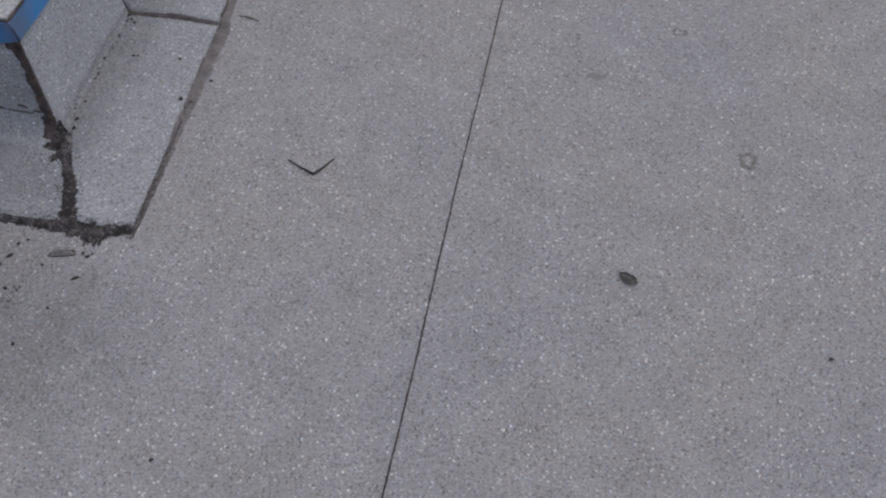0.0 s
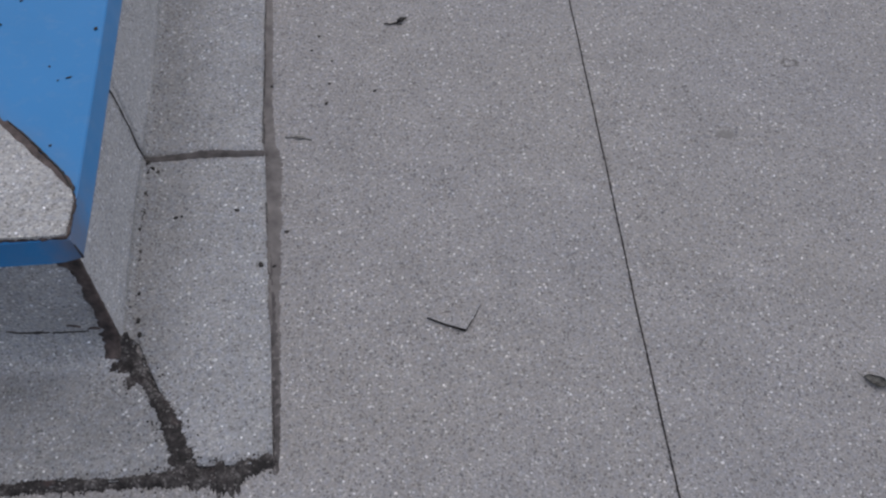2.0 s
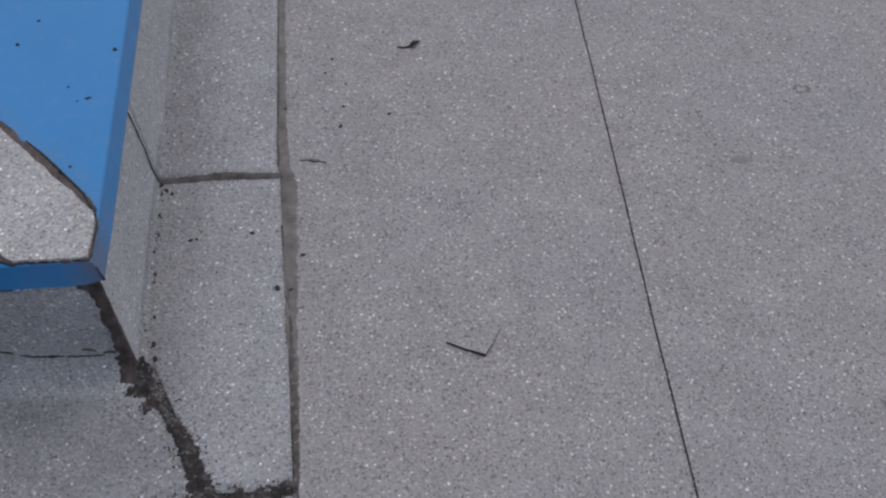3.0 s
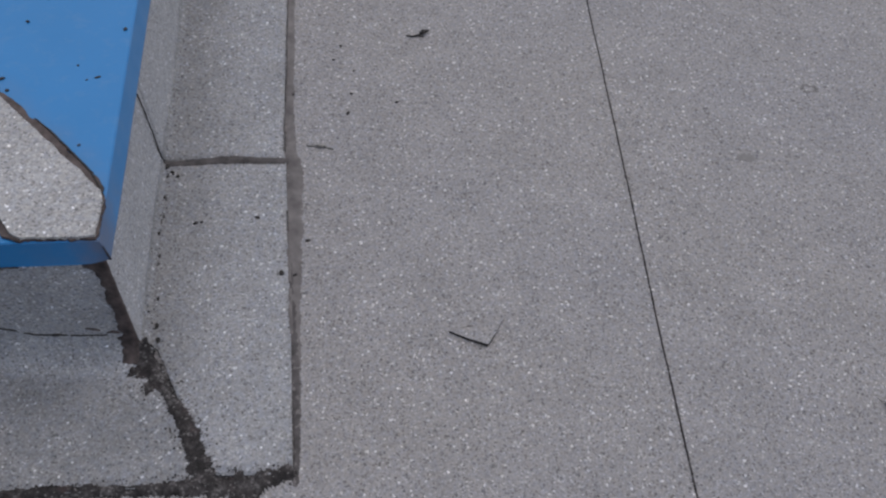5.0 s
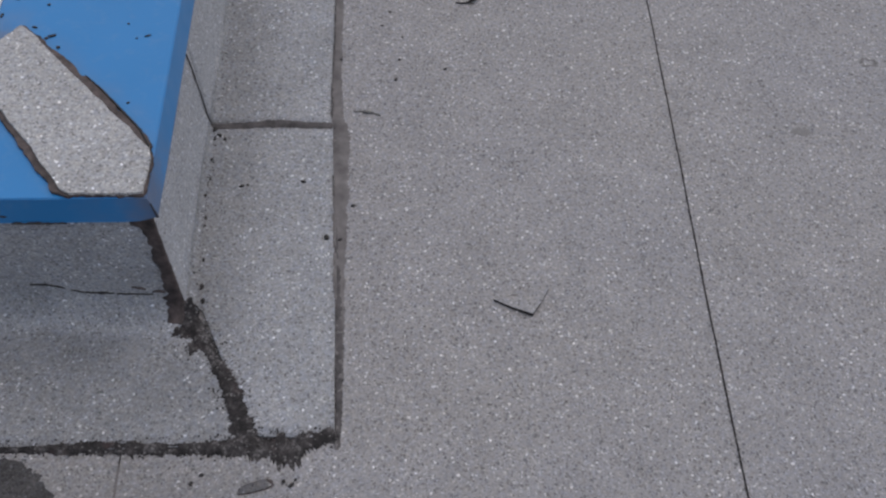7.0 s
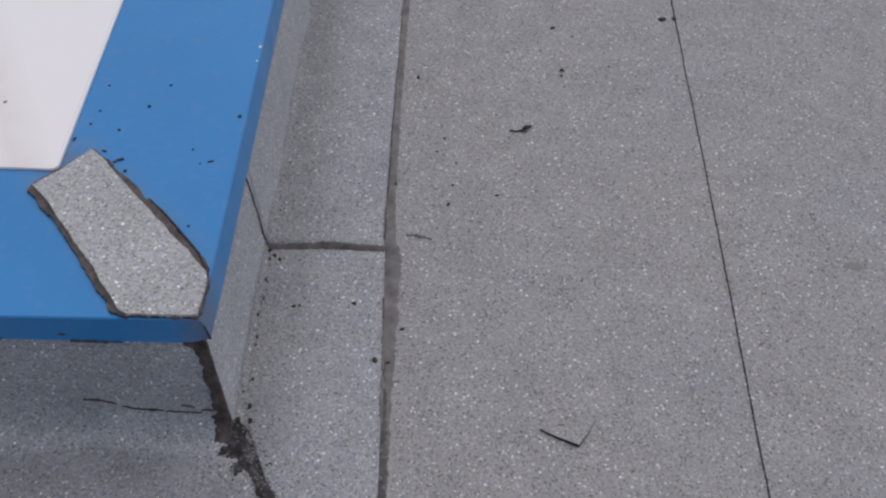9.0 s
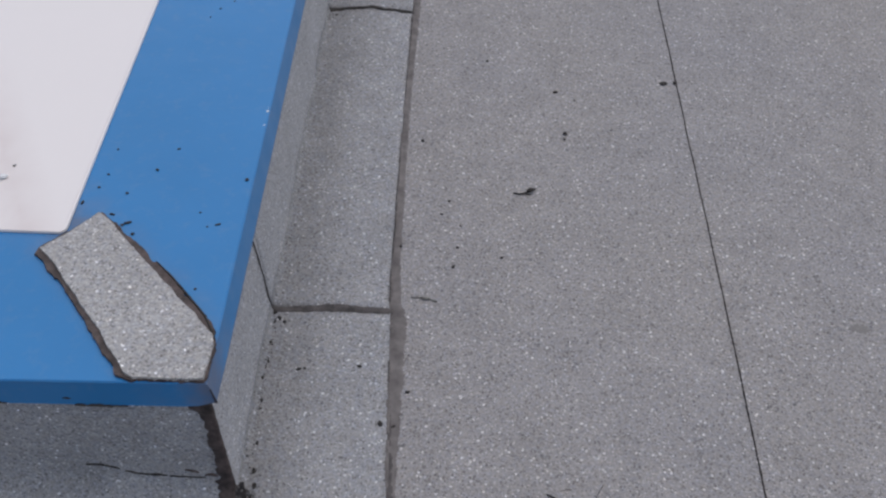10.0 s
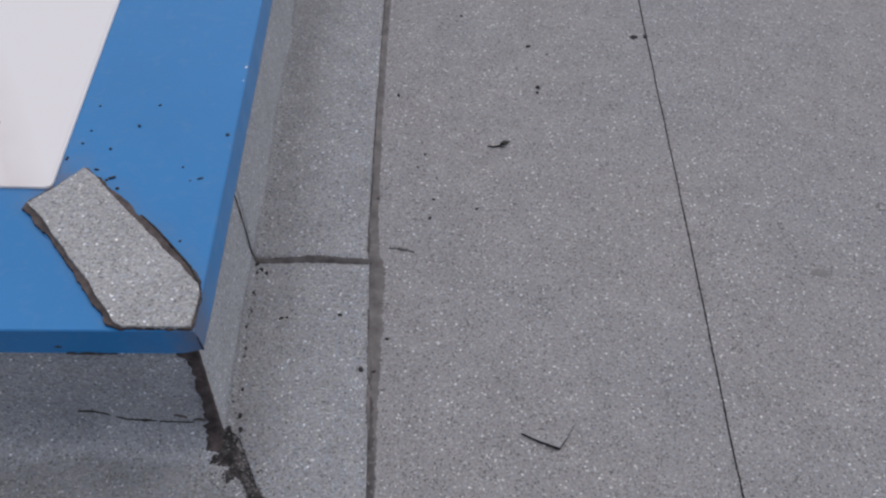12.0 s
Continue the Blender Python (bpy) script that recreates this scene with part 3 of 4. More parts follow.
def pane():
    """An opal sheet with a slightly raised rounded rim."""
    x0, x1, y0, y1 = IX0 - 0.002, IX1 + 0.003, IY0 - 0.002, IY1 + 0.002
    bm, rings = bmesh.new(), []
    for inset, z in ((0.0, FZ + 0.0005), (0.0005, FZ + 0.004), (0.0015, FZ + 0.0048), (0.003, FZ + 0.0048), (0.006, FZ + 0.0042), (0.03, FZ + 0.0040), (0.25, FZ + 0.0050)):
        ring, r = [], 0.012
        for cx, cy, a0 in ((x1 - r, y1 - r, 0), (x0 + r, y1 - r, 90), (x0 + r, y0 + r, 180), (x1 - r, y0 + r, 270)):
            mx, my = (inset if cx < (x0 + x1) / 2 else -inset), (inset if cy < (y0 + y1) / 2 else -inset)
            for k in range(6):
                a = radians(a0 + 18 * k)
                ring.append(bm.verts.new((cx + mx + r * math.cos(a), cy + my + r * math.sin(a), z)))
        rings.append(ring)
    for a, b in zip(rings, rings[1:]):
        for k in range(len(a)):
            bm.faces.new((a[k], a[(k + 1) % len(a)], b[(k + 1) % len(a)], b[k]))
    bm.faces.new(rings[-1])
    bm.faces.new(rings[0][::-1])
    return part("pane", bm, OPAL, light, "glossy opal white glazing pane")


pane()

# ---- felt patch stuck over the mitre of the frame ----
patch = tagged(new("felt_patch"), "pale granule-faced felt patch stuck over the blue frame's mitre", "felt patch")
OUTLINE = [(-0.507, 0.428), (-0.472, 0.463), (-0.441, 0.505), (-0.416, 0.482), (-0.392, 0.455), (-0.344, 0.402), (-0.293, 0.347), (-0.262, 0.315), (-0.232, 0.280), (-0.227, 0.262),
           (-0.2275, 0.238), (-0.229, 0.2065), (-0.264, 0.2048), (-0.320, 0.2035), (-0.336, 0.2140), (-0.353, 0.240), (-0.386, 0.282), (-0.421, 0.325), (-0.463, 0.381)]
EDGE_BED = (0.005, 0.004, 0.004, 0.006, 0.009, 0.013, 0.012, 0.009, 0.004, 0.002, 0.002, 0.002, 0.001, 0.004, 0.008, 0.009, 0.007, 0.007, 0.010)


def patch_outline(grow, rough, seed):
    pts, c = [], Vector((-0.36, 0.36))
    ring = OUTLINE + OUTLINE[:1]
    for (xa, ya), (xb, yb), wide in zip(ring, ring[1:], EDGE_BED):
        a, b = Vector((xa, ya)), Vector((xb, yb))
        n = max(1, int((b - a).length / 0.004))
        out = Vector((-(b - a).y, (b - a).x)).normalized()
        for k in range(n):
            p = a + (b - a) * k / n
            pts.append(p + out * (grow * wide + rough * (wave(p.x * 34, p.y * 34, seed) + 0.35 * wave(p.x * 120, p.y * 120, seed) + 0.35 * wave(p.x * 300, p.y * 300, seed))))
    return pts


def slab(points, z0, z1, inset=0.0008):
    bm = bmesh.new()
    c = sum(points, Vector((0, 0))) / len(points)
    low = [bm.verts.new((p.x, p.y, z0)) for p in points]
    mid = [bm.verts.new((p.x, p.y, z1 - 0.001)) for p in points]
    top = [bm.verts.new((*(p + (c - p).normalized() * inset), z1 + 0.0004 * wave(p.x * 40, p.y * 40))) for p in points]
    n = len(points)
    for a, b in ((low, mid), (mid, top)):
        for k in range(n):
            bm.faces.new((a[k], a[(k + 1) % n], b[(k + 1) % n], b[k]))
    bmesh.ops.triangulate(bm, faces=[bm.faces.new(top), bm.faces.new(low[::-1])])
    return bm


part("felt", slab(patch_outline(0.0, 0.0022, 1.0), FZ + 0.0026, FZ + 0.0085), FELT_PATCH, patch)
part("bitumen_bed", slab(patch_outline(1.0, 0.0042, 7.0), FZ + 0.0004, FZ + 0.0050), BROWN_TAR, patch, "brown-black bitumen squeezed out round the patch")


def corner_tar():
    """Tar run down the outer corner of the frame under the patch."""
    bm, lines = bmesh.new(), []
    top, low = Vector((FX, front_top(FX), FZ)), Vector(corner_low)
    for k in range(15):
        u = 0.30 + 0.72 * k / 14
        p = top + (low - top) * u
        w = 0.0008 + 0.0042 * (0.55 + 0.8 * wave(k * 0.5, 3.3)) * k / 14
        pts = [(p.x - w, p.y + 0.0004), (p.x - 0.5 * w, p.y - 0.0009), (p.x + 0.0006, p.y - 0.0009), (p.x + 0.0012, p.y + 0.001), (p.x - 0.0004, p.y + 0.0015 + 0.4 * w)]
        lines.append([bm.verts.new((x, y, p.z)) for x, y in pts])
    for a, b in zip(lines, lines[1:]):
        for j in range(4):
            bm.faces.new((a[j], b[j], b[j + 1], a[j + 1]))
    return part("tar_run", bm, SMEAR, patch, smooth=True)


def bed_top(x, y):
    return FZ + 0.0030


bleed("tar_seep", [(-0.336, 0.411, 0.0008, 0.0008), (-0.309, 0.384, 0.0022, 0.0018), (-0.289, 0.361, 0.0024, 0.0020), (-0.269, 0.338, 0.0022, 0.0018), (-0.249, 0.314, 0.0026, 0.0018), (-0.235, 0.289, 0.0018, 0.0016), (-0.2255, 0.270, 0.0010, 0.0010)],
      patch, GRIME, 0.0040, 0.6, 0.002, 43.0, base=bed_top)
SMEAR = dull("brown_smear", (0.014, 0.018, 0.034), (0.045, 0.048, 0.066), 0.5, 120.0)
corner_tar()
wall_smear("mastic", [(-0.405, 0.2405, 0.0008), (-0.385, 0.2398, 0.0026), (-0.370, 0.2396, 0.0032), (-0.352, 0.2404, 0.0012), (-0.335, 0.2404, 0.0008)], "y", 12.0, GRIME, 0.0022, light, 0.2042)
wall_smear("mastic", [(-0.540, 0.2415, 0.0020), (-0.512, 0.2425, 0.0050), (-0.494, 0.2410, 0.0016)], "y", 14.0, GRIME, 0.0016, light, 0.2046)
wall_smear("tar_spot", [(-0.419, 0.2530, 0.0012), (-0.414, 0.2535, 0.0026), (-0.408, 0.2528, 0.0010)], "y", 15.0, GRIME, 0.0012, light, 0.2056)


# ---- loose things on the felt and on the frame ----
def crumb(name, x, y, z, size, long=1.0, turn=0.0, flat=0.6, seed=0.0, material=GRIME, label="", category="", group="", rough=0.5):
    """A small irregular crumb resting on the surface at z."""
    bm = bmesh.new()
    bmesh.ops.create_icosphere(bm, subdivisions=2, radius=1.0)
    for v in bm.verts:
        v.co *= 1 + rough * wave(v.co.x * 1.3 + seed * 7.1, v.co.y * 1.3, v.co.z * 1.3 + seed)
        v.co = Vector((v.co.x * size * long, v.co.y * size, v.co.z * size * flat))
    low = min(v.co.z for v in bm.verts)
    for v in bm.verts:
        v.co.z -= low
    ob = part(name, bm, material, None, smooth=True)
    ob.matrix_world = pose(x, y, z - 0.0004, 0, 0, turn)
    return tagged(ob, label, category, group)


DECK_GRIT = [(0.022, 1.045, 4.0, 1.0, 0), (0.317, 1.083, 5.0, 1.2, 20), (0.315, 1.066, 3.5, 1.0, 0), (0.546, 1.268, 6.0, 1.7, 5), (0.571, 1.271, 4.5, 1.2, 0),
             (0.098, 0.742, 3.0, 1.0, 0), (0.091, 0.693, 3.0, 1.7, 60), (0.304, 1.225, 4.0, 1.8, 20), (1.264, -0.026, 3.5, 1.2, 0), (0.204, -0.420, 3.5, 1.2, 30),
             (-0.189, -0.090, 3.5, 2.4, 50), (-0.185, -0.062, 3.5, 1.2, 40), (-0.172, -0.050, 3.0, 1.2, 0), (-0.198, -0.112, 3.0, 1.3, 70), (-0.166, -0.158, 3.5, 1.1, 0),
             (-0.123, -0.098, 3.2, 1.1, 0), (-0.053, -0.114, 3.0, 3.0, 35), (-0.103, -0.263, 3.5, 1.0, 0), (-0.112, -0.395, 5.0, 1.9, 15), (-0.075, -0.183, 3.0, 1.1, 0),
             (0.066, 0.83, 2.2, 1.5, 10), (0.103, 0.80, 2.0, 1.2, 0), (0.022, 0.41, 3.0, 1.6, 0), (0.18, 0.72, 2.4, 1.8, 15), (0.415, 1.10, 2.2, 1.0, 0), (-0.007, 0.74, 3.0, 1.4, 70), (0.156, 1.332, 3.0, 1.3, 10), (0.080, 0.867, 2.4, 1.4, 40), (0.253, 1.231, 1.8, 1.0, 0), (0.344, 1.198, 2.2, 1.2, 70), (0.003, 0.342, 3.2, 1.6, 10), (-0.061, -0.060, 3.0, 1.4, 60), (-0.050, -0.065, 3.0, 1.8, 40), (-0.045, -0.057, 2.2, 1.3, 10)]
for n, (x, y, size, long, turn) in enumerate(DECK_GRIT):
    crumb("grit", x, y, surface(x, y), size * 0.00085, long, turn, 0.6, n * 1.7, GRIME, "black crumb of grit lying on the grey felt", "grit", "grit on the deck")
FLANGE_GRIT = [(-0.018, 0.343, 4.5, 1.5, 95), (-0.160, 0.445, 3.0, 1.6, 30), (-0.150, 0.447, 2.4, 1.2, 0), (-0.060, 0.455, 3.0, 1.8, 330), (-0.216, 0.425, 3.5, 1.0, 0),
               (-0.215, 0.565, 4.0, 1.5, 60), (-0.205, 0.553, 3.5, 1.6, 120), (-0.196, 0.545, 3.0, 1.3, 40), (-0.213, 0.545, 2.5, 1.2, 0), (-0.214, 0.50, 2.5, 1.8, 90),
               (-0.212, 0.46, 2.2, 2.0, 95), (-0.211, 0.38, 2.2, 2.2, 90), (-0.206, 0.30, 2.5, 2.0, 90), (-0.203, 0.25, 3.5, 1.8, 80), (-0.199, 0.225, 4.0, 1.6, 90), (-0.213, 1.505, 3.5, 1.4, 60), (-0.20, 1.49, 3.0, 1.3, 0)]
for n, (x, y, size, long, turn) in enumerate(FLANGE_GRIT):
    crumb("grit", x, y, surface(x, y), size * 0.00085, long, turn, 0.6, 50 + n * 1.3, GRIME, "black crumb of grit lying on the felt flashing", "grit", "grit on the flashing")
FRAME_GRIT = [(-0.452, 0.656, 2.0, 1.3, 60), (-0.356, 0.662, 2.2, 1.8, 20), (-0.379, 0.610, 3.2, 1.1, 0), (-0.236, 0.594, 3.4, 1.3, 70), (-0.452, 0.596, 2.2, 1.2, 0),
              (-0.459, 0.566, 2.6, 1.1, 0), (-0.413, 0.555, 2.8, 1.1, 0), (-0.475, 0.531, 2.6, 2.2, 80), (-0.396, 0.491, 3.2, 2.3, 25), (-0.404, 0.486, 2.6, 1.3, 0),
              (-0.384, 0.468, 3.0, 1.1, 0), (-0.294, 0.518, 2.0, 1.2, 0), (-0.263, 0.494, 2.0, 3.0, 20), (-0.278, 0.489, 1.6, 1.6, 40), (-0.272, 0.365, 2.2, 1.3, 30), (-0.441, 0.492, 2.4, 2.0, 320), (-0.424, 0.508, 2.6, 2.0, 340), (-0.361, 1.067, 2.0, 2.0, 20), (-0.339, 1.094, 1.6, 2.4, 80), (-0.446, 1.117, 1.6, 2.6, 10), (-0.375, 1.038, 1.5, 2.0, 60)]
for n, (x, y, size, long, turn) in enumerate(FRAME_GRIT):
    crumb("grit", x, y, FZ, size * 0.0008, long, turn, 0.55, 90 + n * 1.1, GRIME, "black crumb of grit lying on the blue frame", "grit", "grit on the frame")


def crumbs(name, points, per, spread, material, seed, label):
    """Many fine crumbs scattered along a line, in one mesh; points: (x, y, half width)."""
    rnd, bm = random.Random(seed), bmesh.new()
    for x, y, _, w in resampled([(x, y, 0, w) for x, y, w in points], 0.01):
        for _ in range(per):
            side = rnd.choice((-1, 1))
            a, b = x + side * (w + abs(rnd.gauss(0, spread))), y + rnd.uniform(-0.006, 0.006)
            if abs(points[0][1] - points[-1][1]) < 0.05:
                a, b = x + rnd.uniform(-0.006, 0.006), y + side * (w + abs(rnd.gauss(0, spread)))
            size = 0.0006 + 0.0018 * rnd.random() ** 3
            vs = []
            for k in range(5):
                ang = k * 1.2566 + rnd.uniform(-0.4, 0.4)
                vs.append(bm.verts.new((a + size * rnd.uniform(0.6, 1.5) * math.cos(ang), b + size * rnd.uniform(0.6, 1.5) * math.sin(ang), surface(a, b) - 0.0003)))
            tip = bm.verts.new((a, b, surface(a, b) + size * 0.8))
            for k in range(5):
                bm.faces.new((vs[k], vs[(k + 1) % 5], tip))
    return tagged(part(name, bm, material), label, "bitumen crumbs", kind="stuff")


crumbs("bitumen_crumbs", [(-0.205, 0.20, 0.016), (-0.166, 0.12, 0.014), (-0.134, 0.055, 0.020), (-0.112, 0.0, 0.018)], 9, 0.007, BITUMEN, 1, "fine black bitumen crumbs scattered beside the mitred seam")
crumbs("bitumen_crumbs", [(-0.213, 1.505, 0.001), (-0.208, 1.41, 0.003)], 6, 0.007, GRIME, 3, "fine black crumbs gathered below the far lap")
crumbs("bitumen_crumbs", [(-0.236, 0.185, 0.002), (-0.214, 0.13, 0.002)], 16, 0.009, BITUMEN, 4, "fine black bitumen crumbs at the foot of the kerb corner")
crumbs("bitumen_crumbs", [(-0.60, -0.012, 0.002), (-0.30, -0.009, 0.006), (-0.12, -0.008, 0.012), (0.01, 0.006, 0.007)], 10, 0.004, BITUMEN, 2, "fine black bitumen crumbs scattered along the front seam")


def blot(name, x, y, rx, ry, seed, material, label, category, hollow=False, height=0.0012, parent=None, jag=1.0):
    """A thin crust with a broken outline, stuck on the felt."""
    bm = bmesh.new()
    rings = []
    steps = (0.45, 0.7, 1.0) if hollow else (0.0, 0.5, 0.8, 1.0)
    for f in steps:
        ring = []
        for k in range(72):
            a = k * math.tau / 72
            e = f * (1 + 0.45 * wave(math.cos(a) * 1.6, math.sin(a) * 1.6, seed) + 0.28 * jag * wave(math.cos(a) * 5, math.sin(a) * 5, seed + 4) + 0.22 * jag * wave(math.cos(a) * 14, math.sin(a) * 14, seed + 8))
            px, py = x + rx * e * math.cos(a), y + ry * e * math.sin(a)
            edge = f in (steps[-1], 0.45)
            z = surface(px, py) + (-0.0008 if edge else height * (0.55 + 0.9 * wave(px * 160, py * 160, seed)))
            ring.append(bm.verts.new((px, py, z)))
        rings.append(ring)
    for a, b in zip(rings, rings[1:]):
        for k in range(72):
            bm.faces.new((a[k], a[(k + 1) % 72], b[(k + 1) % 72], b[k]))
    ob = part(name, bm, material, parent, smooth=True)
    return tagged(ob, label, category) if parent is None else ob


blot("mud_spot", 1.119, 0.403, 0.020, 0.022, 3.0, MUD_DARK, "faint ring of dried mud on grey felt", "mud spot", True, 0.0009)
blot("mud_spot", 0.968, 0.750, 0.017, 0.013, 9.0, MUD_DARK, "small faint ring of dried mud on grey felt", "mud spot", True, 0.0008)
blot("mud_spot", 0.803, 0.580, 0.018, 0.010, 14.0, MUD, "faint smear of dried mud on grey felt", "mud spot", False, 0.0006)
blot("tar_stain", -0.440, -0.086, 0.088, 0.060, 5.5, FELT_DIRTY, "dark mottled tar stain on the felt beside the front seam", "tar stain", False, 0.0012, None, 0.3)


def felt_flake():
    """A thin scab of felt, lifted along its front edge, with a dark line before that edge and a dark right end."""
    thing = tagged(new("felt_flake"), "thin weathered flake of felt lifted below the front seam", "felt flake")
    back, fore = [(-0.121, -0.070), (-0.112, -0.063), (-0.100, -0.059), (-0.088, -0.056), (-0.078, -0.056), (-0.074, -0.060)], [(-0.122, -0.077), (-0.112, -0.076), (-0.100, -0.074), (-0.090, -0.071), (-0.081, -0.068), (-0.074, -0.064)]
    bm = bmesh.new()
    a = [bm.verts.new((x, y, 0.0006)) for x, y in back]
    m = [bm.verts.new(((x + u) / 2, (y + v) / 2, 0.0020 + 0.0006 * wave(x * 60, y * 60))) for (x, y), (u, v) in zip(back, fore)]
    f = [bm.verts.new((x, y + 0.001 * wave(x * 150, 2.0), 0.0022 + 0.0006 * wave(x * 70, 5.0))) for x, y in fore]
    for p, q in ((a, m), (m, f)):
        for k in range(len(p) - 1):
            bm.faces.new((p[k], q[k], q[k + 1], p[k + 1]))
    bmesh.ops.solidify(bm, geom=bm.faces[:], thickness=0.0010)
    part("granule_face", bm, FELT_DECK, thing)
    bleed("dark_edge", [(x, y - 0.0008, 0.0005, 0.0006) for x, y in fore], thing, BROWN_TAR, 0.0010, 0.7, 0.0015, 71.0)
    bleed("dark_edge", [(-0.084, -0.057, 0.001, 0.001), (-0.078, -0.060, 0.004, 0.003), (-0.076, -0.065, 0.001, 0.001)], thing, BROWN_TAR, 0.0028, 0.7, 0.0015, 73.0)
    return thing


felt_flake()
blot("bitumen_splash", -0.224, 0.170, 0.017, 0.011, 31.0, BITUMEN, "dark bitumen splash beside the mitred seam", "bitumen splash", False, 0.0016)
blot("bitumen_splash", -0.205, 0.146, 0.009, 0.013, 37.0, BITUMEN, "small dark bitumen splash beside the mitred seam", "bitumen splash", False, 0.0014)


def leaf():
    """A withered leaf, folded along its midrib, with a short stalk."""
    thing = tagged(new("fallen_leaf"), "small withered grey-green leaf lying on grey felt", "leaf")
    bm, rows = bmesh.new(), []
    for k in range(13):
        u = k / 12
        w = 0.0118 * math.sin(math.pi * min(1, u * 0.96 + 0.03)) ** 0.8 * (1 + 0.25 * wave(u * 6, 2.0) + 0.45 * wave(u * 19, 4.0))
        x = -0.022 + 0.044 * u
        lift = 0.002 + 0.004 * u * u
        rows.append([bm.verts.new((x, -w, lift + 0.004 * (1 + wave(u * 5, 7.0)))), bm.verts.new((x, -w * 0.5, lift + 0.0012)), bm.verts.new((x, 0, 0.0006 + 0.002 * u)),
                     bm.verts.new((x, w * 0.5, lift + 0.001)), bm.verts.new((x, w, lift + 0.002 * (1 + wave(u * 4, 1.0))))])
    for a, b in zip(rows, rows[1:]):
        for j in range(4):
            bm.faces.new((a[j], b[j], b[j + 1], a[j + 1]))
    bmesh.ops.solidify(bm, geom=bm.faces[:], thickness=0.0005)
    part("blade", bm, LEAF, thing, smooth=True)
    twig_part("stalk", [(-0.022, 0, 0.001), (-0.030, 0.003, 0.0008), (-0.036, 0.004, 0.001)], 0.0007, 0.0004, LEAF, thing)
    thing.matrix_world = pose(0.914, 0.073, 0.0, 0, 0, -32) @ Matrix.Scale(0.88, 4)
    return thing


def twig_part(name, pts, r0, r1, material, parent):
    bm, rings = bmesh.new(), []
    for k, p in enumerate(pts):
        a, b = Vector(pts[max(0, k - 1)]), Vector(pts[min(len(pts) - 1, k + 1)])
        way = (b - a).normalized()
        s1 = way.cross(Vector((0, 0, 1))).normalized()
        s2 = s1.cross(way)
        rad = r0 + (r1 - r0) * k / (len(pts) - 1)
        rings.append([bm.verts.new(Vector(p) + rad * (math.cos(j * math.tau / 6) * s1 + math.sin(j * math.tau / 6) * s2)) for j in range(6)])
    for a, b in zip(rings, rings[1:]):
        for j in range(6):
            bm.faces.new((a[j], a[(j + 1) % 6], b[(j + 1) % 6], b[j]))
    bm.faces.new(rings[0][::-1])
    bm.faces.new(rings[-1])
    return part(name, bm, material, parent, smooth=True)


leaf()
twig = tagged(new("twig"), "short black twig with a knobbly end lying on grey felt", "twig")
stem = twig_part("stem", [(-0.024, -0.002, 0.002), (-0.012, -0.004, 0.0018), (0.0, -0.001, 0.002), (0.008, 0.004, 0.003)], 0.0013, 0.0022, GRIME, twig)
knob = crumb("bud", 0, 0, 0, 0.0058, 1.35, 30, 0.8, 4.4, rough=1.1)
knob.parent = stem
knob.matrix_world = pose(0.009, 0.003, 0.0, 0, 0, 30)
twig_part("sprig", [(-0.004, -0.002, 0.0025), (0.003, -0.005, 0.003), (0.010, -0.006, 0.0022)], 0.0012, 0.0008, GRIME, stem)
twig.matrix_world = pose(0.229, 0.897, 0.0)
straw = tagged(new("straw"), "thin grey-brown plant stalk lying on grey felt", "straw")
stem = twig_part("stem", [(-0.030, 0.004, 0.001), (-0.012, 0.004, 0.0012), (0.004, 0.001, 0.001), (0.016, -0.004, 0.0012)], 0.0009, 0.0016, LEAF, straw)
knob = crumb("seed_head", 0, 0, 0, 0.0034, 2.0, 330, 0.6, 8.0, LEAF, rough=0.9)
knob.parent = stem
knob.matrix_world = pose(-0.004, 0.002, 0.0, 0, 0, 350)
straw.matrix_world = pose(0.048, 0.611, 0.0)


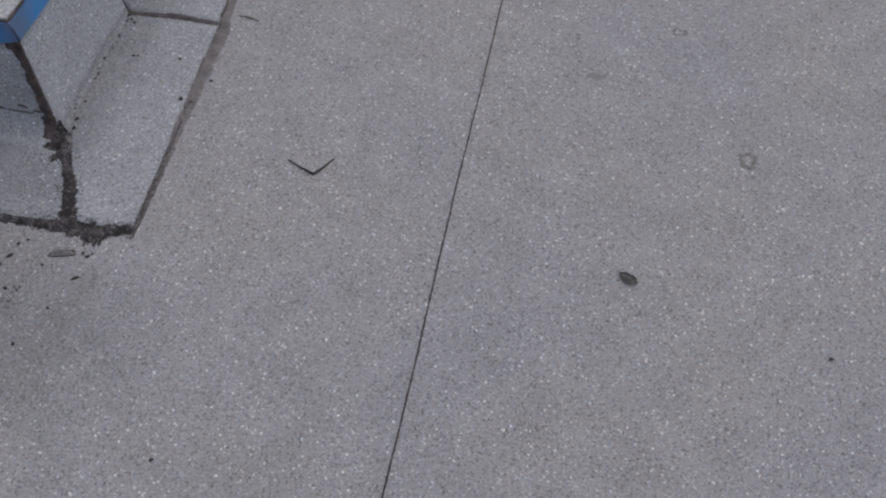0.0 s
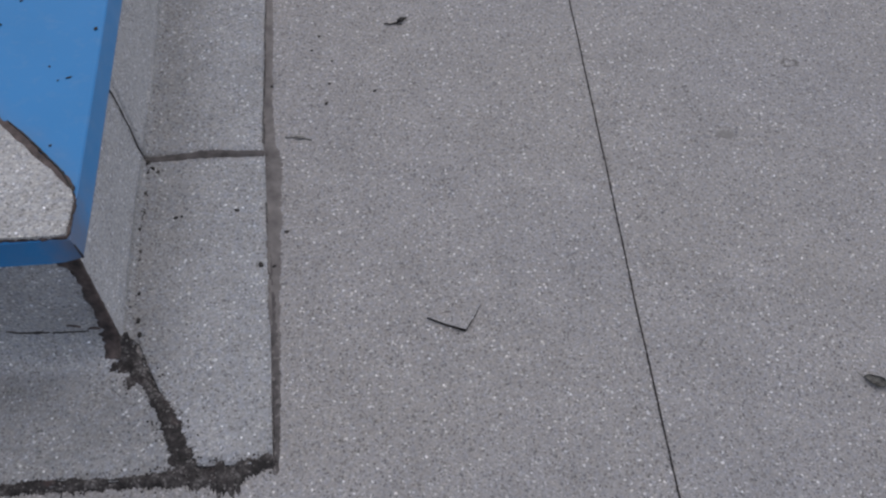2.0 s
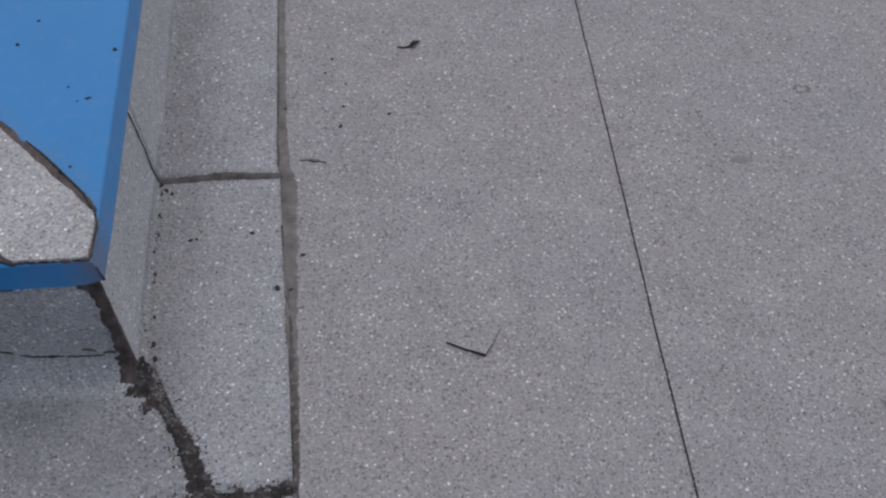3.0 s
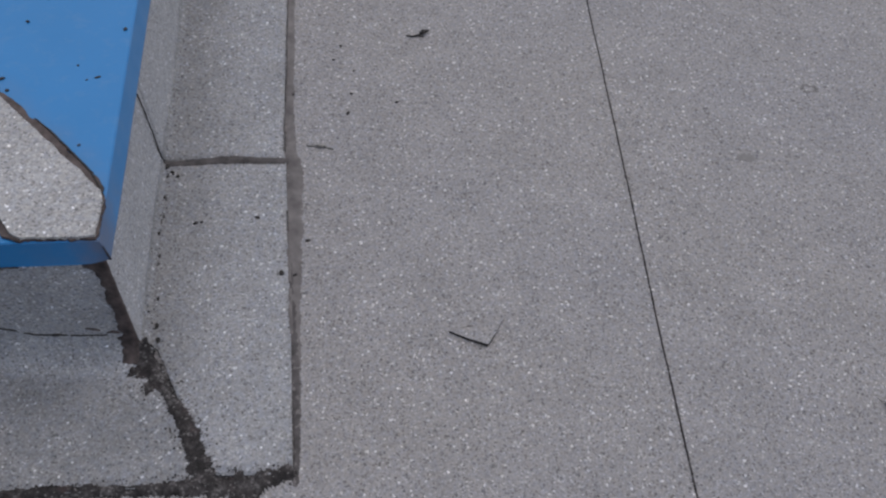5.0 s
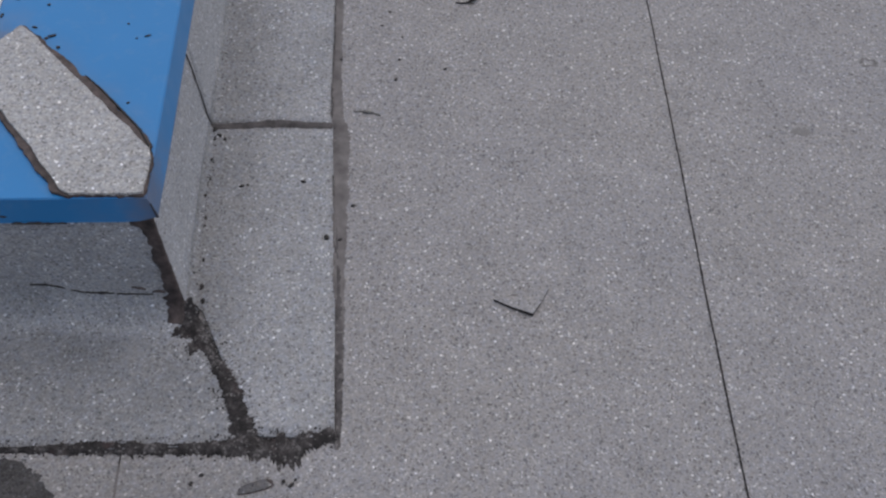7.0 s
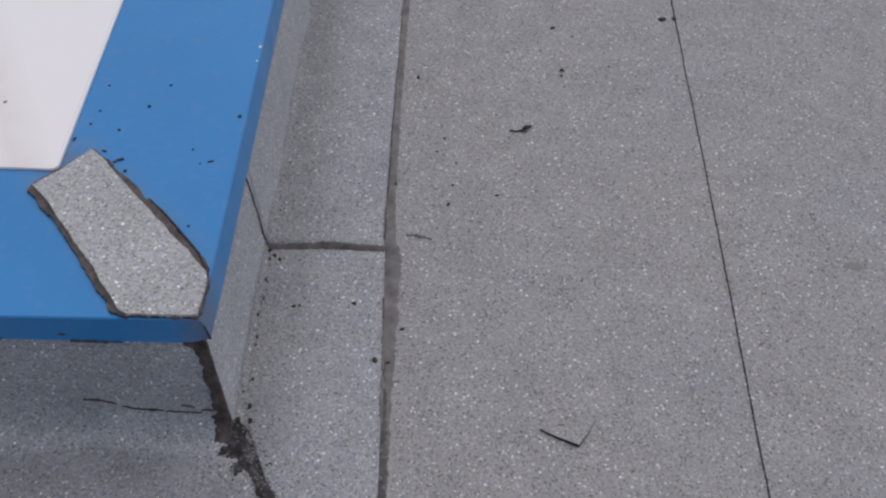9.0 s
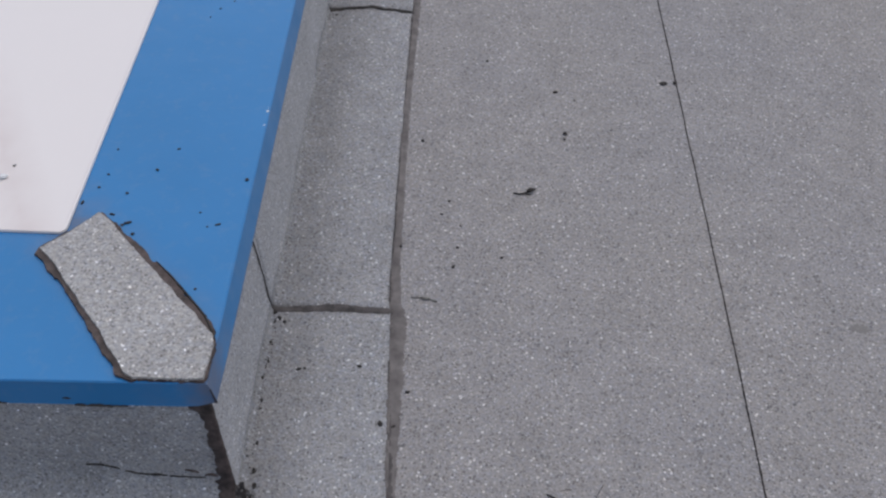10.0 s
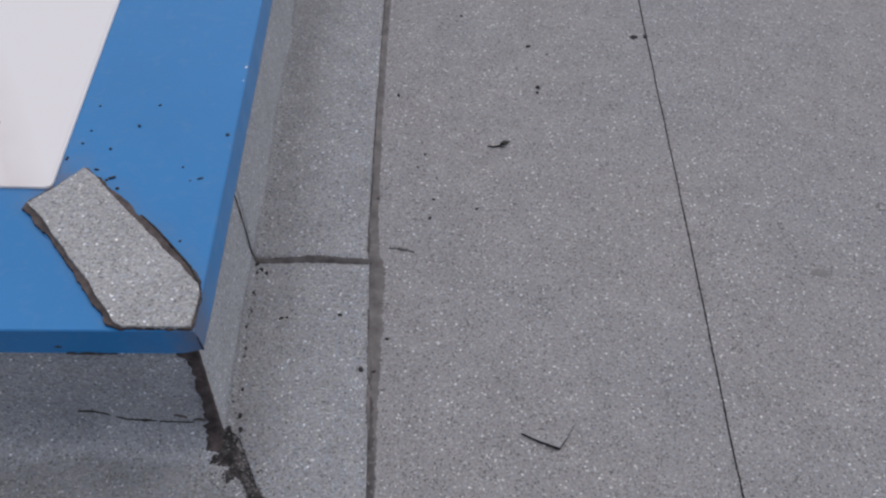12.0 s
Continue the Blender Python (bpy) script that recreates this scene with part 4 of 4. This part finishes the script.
def flap():
    """A three-cornered flap cut in the felt, its point a little raised, the cut edges showing the black bitumen."""
    thing = tagged(new("felt_flap"), "small three-cornered flap cut in the grey felt, tip raised", "felt flap")
    a, c, b = Vector((0.241, 0.229, 0.0050)), Vector((0.299, 0.2015, 0.0080)), Vector((0.327, 0.249, 0.0040))
    mid = (a + c) / 2 + Vector((-0.001, -0.0012, -0.0004))
    top = [a, mid, c, (c + b) / 2 + Vector((0.001, -0.001, 0)), b]
    bm = bmesh.new()
    bm.faces.new([bm.verts.new(p) for p in top])
    part("granule_face", bm, FELT_DECK, thing)
    bm = bmesh.new()
    up = [bm.verts.new(p - Vector((0, 0, 0.0004))) for p in top]
    dn = [bm.verts.new(Vector((p.x, p.y, -0.0005))) for p in top]
    for k in range(4):
        bm.faces.new((up[k], up[k + 1], dn[k + 1], dn[k]))
    part("cut_edge", bm, GRIME, thing, "black bitumen edge of the cut")
    bleed("fold", [(0.243, 0.2305, 0.0006, 0.0006), (0.27, 0.239, 0.0009, 0.0009), (0.30, 0.244, 0.0006, 0.0006), (0.326, 0.2495, 0.0008, 0.0008)], thing, PALE_BLEED, 0.0010, 0.6, 0.002, 61.0)
    return thing


flap()

crumbs("crease_grit", [(-0.2125, 0.24, 0.0), (-0.2135, 0.40, 0.0), (-0.2145, 0.57, 0.0)], 5, 0.0028, GRIME, 6, "fine black grit caught along the crease of the flashing")
crumbs("crease_grit", [(-0.2135, 0.59, 0.0), (-0.2140, 0.75, 0.0), (-0.2145, 1.0, 0.0)], 2, 0.0030, GRIME, 8, "fine black grit caught along the crease of the flashing")
WHITE_CHIP = dull("white_fleck", (0.7, 0.72, 0.75), (0.85, 0.86, 0.88), 0.4, 80.0)
for n, (y, size) in enumerate(((0.730, 1.6), (0.766, 2.2), (0.775, 1.3))):
    crumb("paint_fleck", FX - 0.0035, y, FZ - 0.0006, size * 0.001, 1.4, 80, 0.4, 130 + n, WHITE_CHIP, "tiny white fleck on the outer edge of the blue frame", "paint fleck", "flecks on the frame")
crumb("white_blob", -0.607, 0.576, FZ + 0.0043, 0.0050, 1.3, 20, 0.7, 140.0, WHITE_CHIP, "small white blob stuck on the opal pane", "blob")
crumb("dirt_speck", -0.600, 0.604, FZ + 0.0043, 0.0022, 1.4, 60, 0.5, 143.0, MUD, "small grey speck of dirt on the opal pane", "dirt speck")
crumbs("grit_streak", [(-0.144, -0.148, 0.0), (-0.153, -0.202, 0.0), (-0.158, -0.226, 0.0)], 6, 0.005, GRIME, 9, "loose streak of fine black grit on the grey felt")
